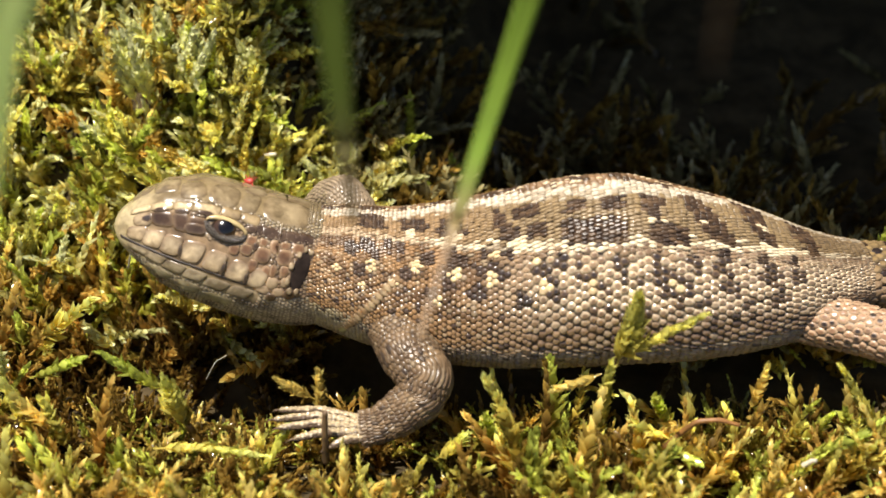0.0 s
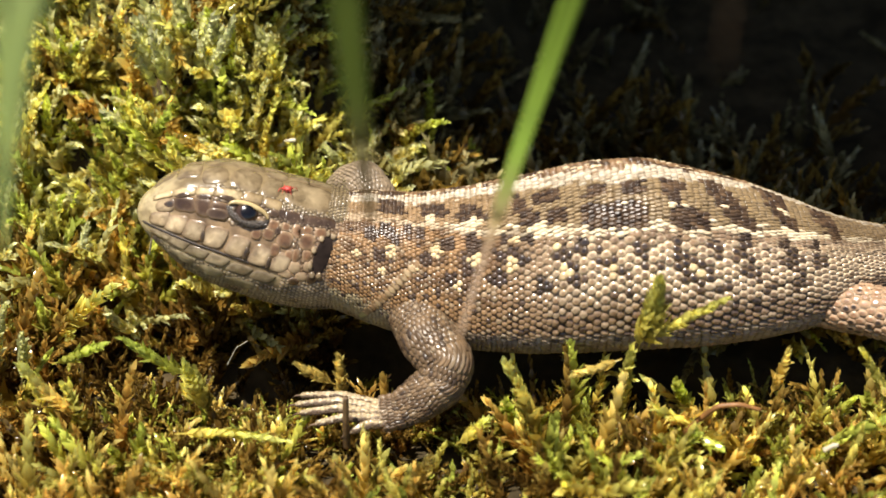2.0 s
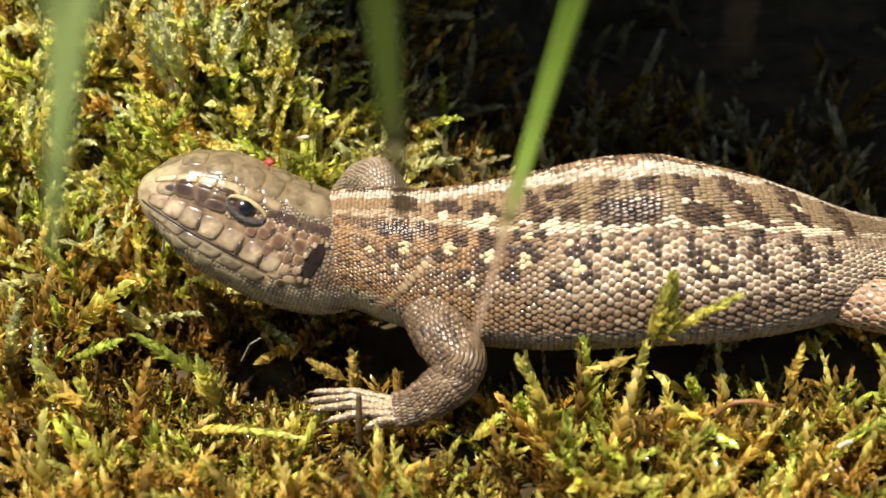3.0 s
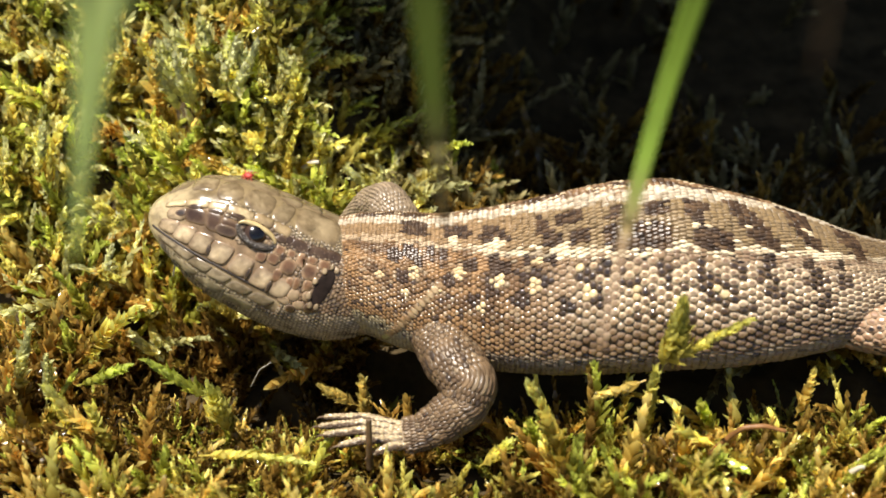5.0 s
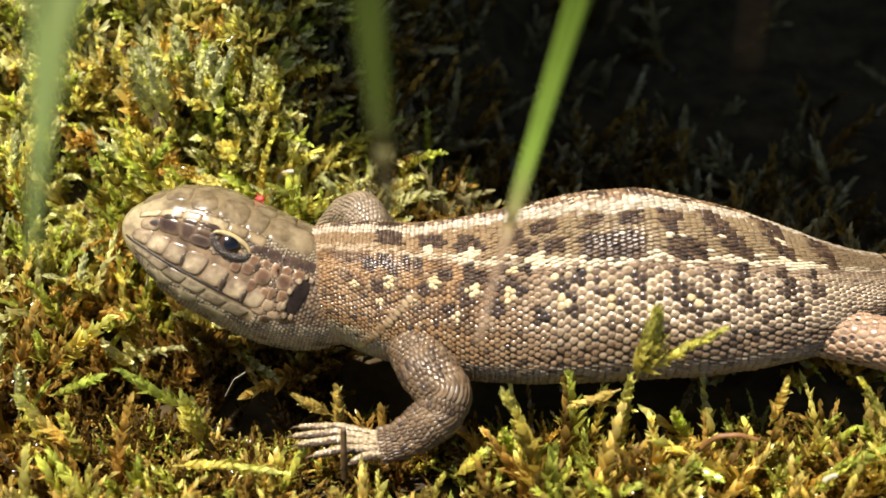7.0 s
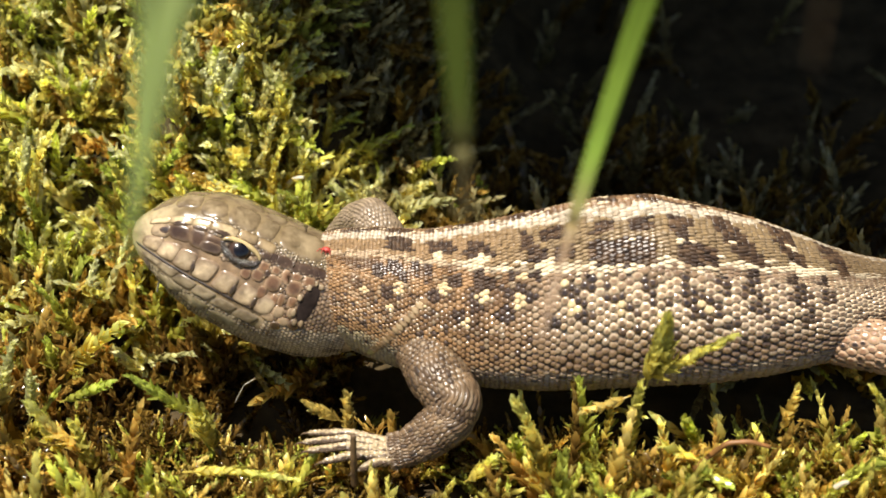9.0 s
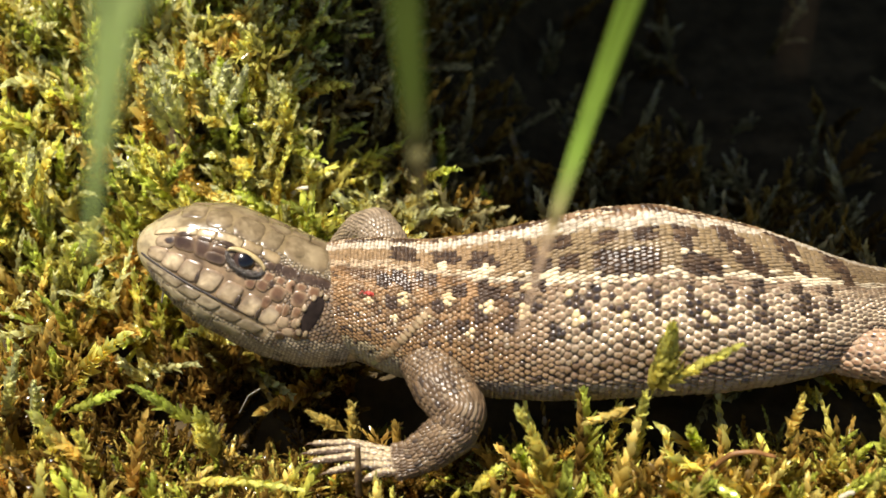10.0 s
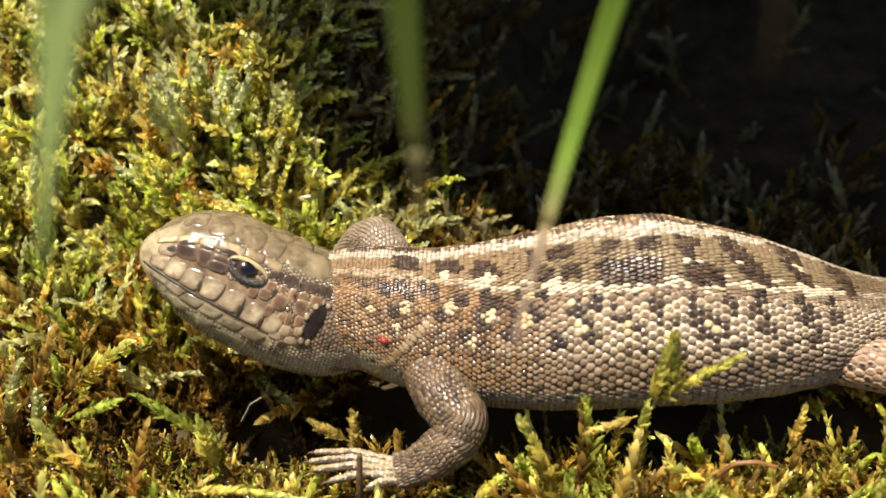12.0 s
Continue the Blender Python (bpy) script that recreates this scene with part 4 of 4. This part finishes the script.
BANK_SHOOTS = [  # on the bank: root, tip, tint, fullness
    ((-4.1, 27.8, 6.6), (-2.9, 26.3, 16.3), 1, 1), ((2.4, 26.0, 1.6), (0.4, 24.5, 8.1), 1, 1.1), ((-32.8, 16.2, 7.8), (-37.2, 14.8, 13.9), 0, 1.1),
    ((-11.5, 19.5, 6.8), (-15.3, 18.0, 10.9), 2, 1.2), ((-30.0, 25.8, 18.2), (-29.5, 24.3, 27.0), 2, 1.65), ((-31.9, 25.5, 17.7), (-33.1, 24.0, 24.5), 2, 1.5),
    ((-28.5, 25.8, 18.2), (-27.1, 24.3, 24.1), 2, 1.5), ((-20.8, 24.8, 16.0), (-21.2, 23.3, 23.1), 2, 1.5), ((-35.2, 16.5, 8.0), (-36.2, 15.0, 13.1), 0, 1),
    ((-41.2, 8.0, 1.3), (-39.2, 6.5, 8.8), 2, 1.1), ((-43.6, 9.0, 2.0), (-41.7, 7.5, 10.6), 0, 1.1), ((-45.9, 8.0, 1.3), (-42.9, 6.5, 10.5), 0, 1),
]
MORE_SHOOTS = [  # beside the head, on the bank and before the trunk
    ((-43.0, -8.6, 1.0), (-40.6, -9.6, 8.5), 2, 1.0), ((-36.2, -13.6, 0.5), (-40.5, -14.6, 7.8), 4, 1.2), ((-24.6, -11.6, -0.5), (-26.3, -12.6, 7.0), 0, 1.2),
    ((-26.4, -8.8, 1.4), (-33.0, -9.6, 7.2), 1, 1.1), ((-39.6, -8.8, 3.2), (-33.4, -9.6, 6.5), 1, 1.0), ((-26.6, -16.8, 1.6), (-14.8, -17.6, 3.6), 0, 0.8),
    ((-15.8, 29.0, 12.0), (-15.6, 28.0, 20.4), 4, 0.8), ((-21.7, 29.0, 14.0), (-21.8, 28.0, 20.8), 2, 1.2), ((-48.0, 14.4, 12.5), (-45.1, 13.0, 19.9), 2, 1.1),
    ((-47.4, -5.6, -1.0), (-43.3, -6.6, 10.1), 2, 1.1), ((18.6, -18.8, 0.4), (21.2, -19.6, 3.9), 1, 1.1), ((21.0, -18.8, 3.2), (22.9, -19.6, 2.2), 1, 0.9),
]


def moss_shoot(root, tip, tint_index, full, seed):
    root, tip = Vector(root), Vector(tip)
    size = (tip - root).length
    verts, faces, h = shoot_template(seed, int(22 + size * 4.0), size * 0.9, 1.5 * full, 22, 0.95, 0.12)
    rng = random.Random(seed)
    place = verts @ turned(tip - root, rng.uniform(0, 6.28)).T + np.array(root)
    soup = Soup()
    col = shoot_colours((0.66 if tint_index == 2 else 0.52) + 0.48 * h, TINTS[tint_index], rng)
    soup.add([tuple(p) for p in place], [tuple(int(i) for i in f) for f in faces], [tuple(c) for c in col])
    me = soup.mesh("moss_shoot", MOSS_LEAF, tuple(root))
    ob = new("moss_shoot", me)
    ob.location = root * MM
    return tagged(ob, ("rusty brown" if tint_index > 2 else "yellow-green") + " feathery moss shoot standing out of the cushion", "moss", group="single moss shoots")


for i, (a, b, k, full) in enumerate(BODY_SHOOTS + FRONT_SHOOTS + BANK_SHOOTS + MORE_SHOOTS):
    moss_shoot(a, b, k, full, 400 + i)

tuft = random.Random(63)
for i in range(18):  # the bright tuft on top of the bank
    lean = tuft.uniform(-0.5, 0.5)
    root = (-31.0 + 5.0 * lean + tuft.uniform(-1.5, 1.5), 26.0 - 0.25 * i + tuft.uniform(-1, 1), 17.0 + tuft.uniform(-1.5, 1.0))
    tall = tuft.uniform(6.5, 9.5) * (1.1 - 0.5 * abs(lean))
    moss_shoot(root, (root[0] + tall * math.sin(lean) + 0.6, root[1] - 1.5, root[2] + tall * math.cos(lean)), 2, 1.15, 470 + i)
for i in range(9):  # a low spray below it
    lean = tuft.uniform(-1.0, 1.0)
    root = (-33.5 + tuft.uniform(-3, 4), 16.0 + tuft.uniform(-3, 3), 12.0 + tuft.uniform(-1, 1.5))
    moss_shoot(root, (root[0] + 6.0 * math.sin(lean), root[1] - 2.0, root[2] + 6.0 * math.cos(lean)), tuft.choice((0, 1, 2)), 1.1, 500 + i)


def stalk(points, r, mat, name, label, category):
    loft = Loft([(*p, r * (1 - 0.4 * i / len(points)), r * (1 - 0.4 * i / len(points))) for i, p in enumerate(points)], (0.2, -1, 0.1), soft=3, samples=40)
    ob = new(name, loft.skin((0.2, 0.12, 0.05), 24, 8).mesh(name, mat, points[0]))
    ob.location = Vector(points[0]) * MM
    return tagged(ob, label, category)


stalk([(-11.0, -15.3, -1.5), (-10.9, -15.4, 2.0), (-10.8, -15.1, 4.6)], 0.36, STRAW, "dry_stalk", "short dry brown moss stalk in front of the foot", "stalk")
stalk([(20.6, -15.6, 0.6), (21.6, -16.0, 2.6), (23.0, -16.4, 4.6), (25.0, -16.5, 4.9), (26.9, -16.6, 4.3)], 0.3, RUST, "bent_twig", "thin rusty brown twig arching over the moss cushion", "twig")
stalk([(-20.2, 19.6, 10.2), (-19.3, 19.4, 11.2), (-18.2, 19.2, 11.4)], 0.3, PALE, "dry_twig", "short pale grey twig lying on the moss bank", "twig")
stalk([(32.6, -18.8, 1.4), (33.3, -19.0, 2.2), (33.6, -19.2, 2.4)], 0.26, PALE, "dry_husk", "small pale dry husk caught in the moss", "husk")
stalk([(-31.5, 2.0, 8.5), (-30.6, 1.0, 11.5), (-29.2, 0.6, 12.2)], 0.1, PALE, "dry_fibre", "thin pale dry fibre among the moss", "fibre")
stalk([(-23, -7.5, 2.0), (-21.8, -8.0, 4.6), (-20.6, -8.2, 5.6)], 0.05, PALE, "dry_fibre", "thin pale dry fibre among the moss", "fibre")


# ---- grass blades that hang into view between camera and lizard ----
def blade(name, width, hang, dry, root, label, colour, tip=0.07, thick=0.12, bow=-25, end_tone=(0.34, 0.22, 0.12), taper=3.0, forward=0.0):
    """A hanging blade: rooted off to one side, arched over, its narrow tip pointing down. Local origin: where it enters the view from above.
    dry: how far below the origin the green turns brown."""
    path = []
    n = 60
    r = Vector(root)
    for i in range(n + 1):
        k = i / n
        if k < 0.45:
            q = k / 0.45
            a, b, c, e = r, r + Vector((0, 0, 95)), Vector((0, bow, 50)), Vector((0, 0, 13))
            path.append(a * (1 - q) ** 3 + b * 3 * q * (1 - q) ** 2 + c * 3 * q * q * (1 - q) + e * q ** 3)
        else:
            q = (k - 0.45) / 0.55
            lean = forward * max(0.0, q - 0.35) ** 2 / 0.42
            path.append(Vector((0, 0, 13)) * (1 - q) + Vector((0.6 * q, 1.5, -hang)) * q + Vector((0, -0.82, 0.57)) * lean)
    ob = new(name)
    leaf, end, rib = Soup(), Soup(), []
    rows = []
    for i, p in enumerate(path):
        k = i / n
        t = (path[min(n, i + 1)] - path[max(0, i - 1)]).normalized()
        side = Vector((1, 0, 0)) - t * t.x
        side = side.normalized() if side.length > 0.2 else Vector((0, 1, 0))
        up = t.cross(side).normalized()
        below = -p.z if k > 0.45 else -99.0
        w = width * 0.5 * (1 - 0.35 * min(1.0, max(0.0, below) / max(1.0, min(dry, hang))))
        w *= 1 - (1 - tip) * float(smooth(dry - 1.0, dry + taper, below))
        w *= 0.6 + 0.4 * min(1, k / 0.2)
        rows.append((p, side, up, w, below))
        rib.append((*(p - up * 0.05), max(0.02, w * 0.12), 0.05 + 0.02 * w))

    def strip(soup, chosen, tone):
        for p, side, up, w, below in chosen:
            brown = float(smooth(dry - 4.0, dry + 2.0, below))
            for u, lift in ((-1, 0.22), (-0.5, 0.06), (0, 0), (0.5, 0.06), (1, 0.22)):
                soup.v.append(tuple(p + side * u * w + up * lift * w))
                soup.c.append(mix(tone, end_tone, brown))
        for i in range(len(chosen) - 1):
            for j in range(4):
                a = i * 5 + j
                soup.f.append((a, a + 1, a + 6, a + 5))

    cut = next((i for i, r in enumerate(rows) if r[4] > dry), len(rows) - 3)
    strip(leaf, rows[:cut + 1], colour)
    strip(end, rows[cut:], colour)
    for piece, what, label_ in ((leaf, "leaf", ""), (end, "tip", "dry brown tip" if 5 < dry < hang else "")):
        q = part(what, piece, GRASS_LEAF, ob, label_)
        m = q.modifiers.new("thickness", "SOLIDIFY")
        m.thickness = thick * MM
    part("midrib", Loft(rib, (0, -1, 0.3), soft=1, samples=120).skin(tuple(v * 1.1 for v in colour), 110, 6), GRASS_LEAF, ob)
    return tagged(ob, label, "grass", group="grass blades over the lizard")


GREEN = (0.27, 0.40, 0.05)
blade_a = blade("grass_blade", 1.4, 27, 13.8, (70, -60, -56), "green grass blade with a dry brown tip hanging over the lizard", GREEN, 0.34, bow=-30, forward=14.0)
blade_b = blade("grass_blade", 1.6, 13.5, 8.6, (-75, -40, -66), "narrow green grass blade with a drying tip before the bank", (0.21, 0.28, 0.045), 0.5, end_tone=(0.22, 0.17, 0.07))
blade_c = blade("grass_blade", 3.3, 14.5, -3.0, (-85, -40, -72), "pale green grass blade close before the camera", (0.62, 0.74, 0.27), 0.1, end_tone=(0.60, 0.72, 0.25), taper=19.0)
blade_d = blade("grass_blade", 0.4, 3.2, -3, (85, -30, -68), "thin dry brown grass stalk close before the camera", (0.2, 0.14, 0.08))


def ball(centre, r, colour, squash=(1, 1, 1), n=16):
    soup = Soup()
    bm = bmesh.new()
    bmesh.ops.create_uvsphere(bm, u_segments=n, v_segments=n // 2, radius=r)
    soup.add([(centre[0] + v.co.x * squash[0], centre[1] + v.co.y * squash[1], centre[2] + v.co.z * squash[2]) for v in bm.verts],
             [tuple(v.index for v in fc.verts) for fc in bm.faces], [colour] * len(bm.verts))
    bm.free()
    return soup


# ---- a red mite that wanders over head and neck ----
def build_mite():
    ob = new("red_mite")
    tagged(ob, "tiny bright red mite crawling over the lizard", "mite")
    part("body", ball((0, 0, 0.05), 0.34, (0.5, 0.03, 0.02), (1.35, 0.95, 0.75)), RED_SHELL, ob)
    part("snout", ball((0.46, 0, 0.0), 0.14, (0.5, 0.03, 0.02), (1.2, 0.8, 0.7), 10), RED_SHELL, ob)
    for side in (1, -1):
        for k in range(4):
            x = 0.36 - 0.24 * k
            reach = 0.25 * (1.5 - k)
            leg = Loft([(x, 0.2 * side, 0.02, 0.05, 0.05), (x + reach * 0.5, 0.48 * side, 0.16, 0.04, 0.04), (x + reach, 0.68 * side, -0.26, 0.025, 0.025)], (1, 0, 0.2), soft=1, samples=16)
            part("leg", leg.skin((0.5, 0.05, 0.03), 8, 6), RED_SHELL, ob)
    return ob


mite = build_mite()


# ---- what moves ----
def motions():
    def sway(t, x, y, z, lean):
        return t, pose(x * MM, y * MM, z * MM) @ VIEW @ pose(0, 0, 0, 0, 0, lean) @ VIEW.inverted()

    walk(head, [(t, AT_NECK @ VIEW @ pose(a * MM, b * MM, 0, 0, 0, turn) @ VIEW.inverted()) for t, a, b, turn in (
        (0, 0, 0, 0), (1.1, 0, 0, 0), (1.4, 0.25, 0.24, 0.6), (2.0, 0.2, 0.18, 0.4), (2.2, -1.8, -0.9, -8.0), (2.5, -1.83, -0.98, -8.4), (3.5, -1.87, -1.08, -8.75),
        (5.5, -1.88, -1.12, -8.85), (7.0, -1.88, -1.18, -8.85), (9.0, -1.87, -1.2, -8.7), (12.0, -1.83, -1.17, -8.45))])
    walk(blade_a, [sway(*r) for r in (
        (0, 4.97, -34.79, 54.41, -19.4),
        (0.5, 5.34, -34.93, 54.04, -20.9),
        (1, 4.89, -35.08, 53.69, -21.6),
        (1.5, 5.18, -35.08, 53.67, -19.5),
        (2, 6.36, -35.09, 53.54, -19.9),
        (2.5, 6.91, -35.10, 53.45, -17.5),
        (3, 5.82, -35.13, 53.31, -18.0),
        (3.5, 7.22, -34.80, 53.95, -18.7),
        (3.7, 7.06, -34.76, 54.03, -19.6),
        (5.3, 12.85, -34.27, 54.52, -15.9),
        (5.5, 10.79, -34.27, 54.65, -17.5),
        (6, 5.54, -34.31, 55.02, -20.6),
        (6.5, 4.64, -34.35, 55.09, -20.3),
        (7, 6.94, -34.35, 55.19, -18.0),
        (7.2, 7.58, -34.32, 55.21, -19.5),
        (8.8, 10.33, -34.12, 55.41, -17.2),
        (9, 10.37, -34.10, 55.44, -18.6),
        (9.5, 9.70, -33.90, 55.82, -18.5),
        (10, 9.24, -33.85, 55.98, -20.1),
        (10.5, 9.38, -33.79, 56.12, -19.2),
        (11, 9.97, -33.72, 56.22, -17.9),
        (11.5, 9.02, -33.69, 56.35, -18.7),
        (12, 8.18, -33.62, 56.52, -18.0),
    )])
    walk(blade_b, [sway(*r) for r in (
        (0, -5.52, -49.57, 61.19, 0.8),
        (0.5, -5.78, -49.73, 60.93, 0.8),
        (1, -5.66, -49.86, 60.67, 0.8),
        (1.5, -5.98, -49.87, 60.68, 0.7),
        (2, -5.68, -49.92, 60.62, 0.7),
        (2.5, -4.92, -49.94, 60.57, 0.6),
        (3, -4.60, -50.00, 60.48, 0.6),
        (3.5, -4.75, -49.76, 61.00, 0.6),
        (5.3, -2.74, -49.45, 61.58, 0.5),
        (5.5, -3.03, -49.43, 61.66, 0.5),
        (6, -4.50, -49.37, 61.89, 0.4),
        (6.5, -5.70, -49.37, 61.91, 0.5),
        (7, -4.42, -49.29, 61.94, 0.5),
        (8.8, -2.42, -49.18, 62.16, 0.5),
        (9, -0.85, -49.14, 62.16, 0.5),
        (9.5, -0.83, -49.01, 62.47, 0.5),
        (10, -3.37, -48.99, 62.65, 0.4),
        (10.5, -3.76, -48.95, 62.75, 0.5),
        (11, -1.01, -48.88, 62.78, 0.7),
        (11.5, -2.12, -48.86, 62.89, 0.6),
        (12, -3.59, -48.83, 63.06, 0.6),
    )])
    walk(blade_c, [sway(*r) for r in (
        (0, -17.66, -58.81, 65.43, -22.0),
        (0.5, -18.06, -59.00, 65.26, -22.0),
        (1, -18.16, -59.13, 65.06, -22.1),
        (1.5, -17.89, -59.13, 65.10, -22.2),
        (2, -17.97, -59.24, 65.09, -22.2),
        (2.5, -16.79, -59.28, 65.09, -22.3),
        (3, -16.30, -59.39, 65.05, -22.2),
        (3.5, -16.56, -59.19, 65.48, -22.2),
        (5.3, -14.95, -59.00, 66.05, -22.3),
        (5.5, -14.61, -58.97, 66.11, -22.3),
        (6, -16.21, -58.89, 66.30, -22.4),
        (6.5, -17.28, -58.83, 66.27, -22.4),
        (7, -16.35, -58.67, 66.21, -22.3),
        (8.8, -15.13, -58.64, 66.46, -22.3),
        (9, -12.33, -58.61, 66.44, -22.3),
        (9.5, -13.45, -58.54, 66.74, -22.3),
        (10, -14.39, -58.50, 66.88, -22.4),
        (10.5, -14.79, -58.47, 66.94, -22.3),
        (11, -13.34, -58.45, 66.96, -22.1),
        (11.5, -13.94, -58.42, 67.06, -22.2),
        (12, -16.68, -58.44, 67.24, -22.2),
    )])
    walk(blade_d, [sway(*r) for r in (
        (0, 8.86, -68.05, 69.67, -5.2),
        (2.5, 8.47, -68.17, 69.07, -5.5),
        (3.5, 8.57, -67.98, 69.34, -5.4),
        (5.5, 11.48, -67.64, 69.67, -5.6),
        (6.5, 8.35, -67.72, 69.94, -5.6),
        (7, 9.44, -67.77, 70.03, -5.5),
        (8.8, 11.34, -67.61, 70.13, -5.5),
        (9.5, 11.42, -67.47, 70.33, -5.5),
        (10, 10.50, -67.45, 70.43, -5.6),
        (10.5, 10.19, -67.43, 70.53, -5.5),
        (11, 11.68, -67.35, 70.57, -5.3),
        (11.5, 9.94, -67.37, 70.66, -5.4),
        (12, 9.62, -67.32, 70.74, -5.4),
    )])

    walk(mite, [(t, pose(x * MM, y * MM, z * MM, tilt, 0, 160)) for t, x, y, z, tilt in (
        (0, -18.70, 3.06, 18.06, -25),
        (0.4, -20.74, 2.75, 18.87, -20),
        (0.8, -21.74, -0.69, 19.78, 5),
        (1.2, -20.20, -1.01, 19.38, 7),
        (1.6, -18.07, -1.78, 18.64, 14),
        (2, -16.54, -1.11, 18.24, 9),
        (2.2, -15.76, -1.22, 17.04, 12),
        (2.4, -14.43, -0.31, 16.43, 4),
        (2.6, -16.35, 2.84, 16.50, -30),
        (3, -19.95, 2.96, 18.32, -23),
        (3.4, -23.77, 2.94, 19.95, -19),
        (3.7, -24.07, 2.88, 20.01, -19),
        (5.3, -22.42, 2.73, 19.63, -19),
        (5.6, -22.07, 3.07, 19.34, -21),
        (6, -21.50, 3.03, 19.06, -22),
        (6.4, -21.26, 3.24, 18.81, -24),
        (6.6, -20.26, 2.92, 18.45, -23),
        (7, -19.43, 3.34, 17.80, -28),
        (7.2, -19.80, 2.87, 18.16, -23),
        (8.8, -14.43, -1.04, 16.24, 12),
        (9, -13.70, -1.61, 15.86, 20),
        (9.2, -12.65, -2.43, 15.33, 23),
        (9.5, -10.99, -4.13, 14.26, 41),
        (9.8, -10.39, -4.59, 13.98, 46),
        (10.2, -9.58, -4.58, 14.02, 45),
        (10.5, -9.49, -5.19, 13.45, 53),
        (10.8, -10.20, -5.43, 12.90, 58),
        (11.2, -10.13, -6.14, 11.25, 74),
        (11.5, -10.00, -6.50, 10.03, 85),
        (11.8, -8.92, -6.66, 10.52, 81),
        (12, -8.82, -6.55, 11.02, 77),
    )])


motions()
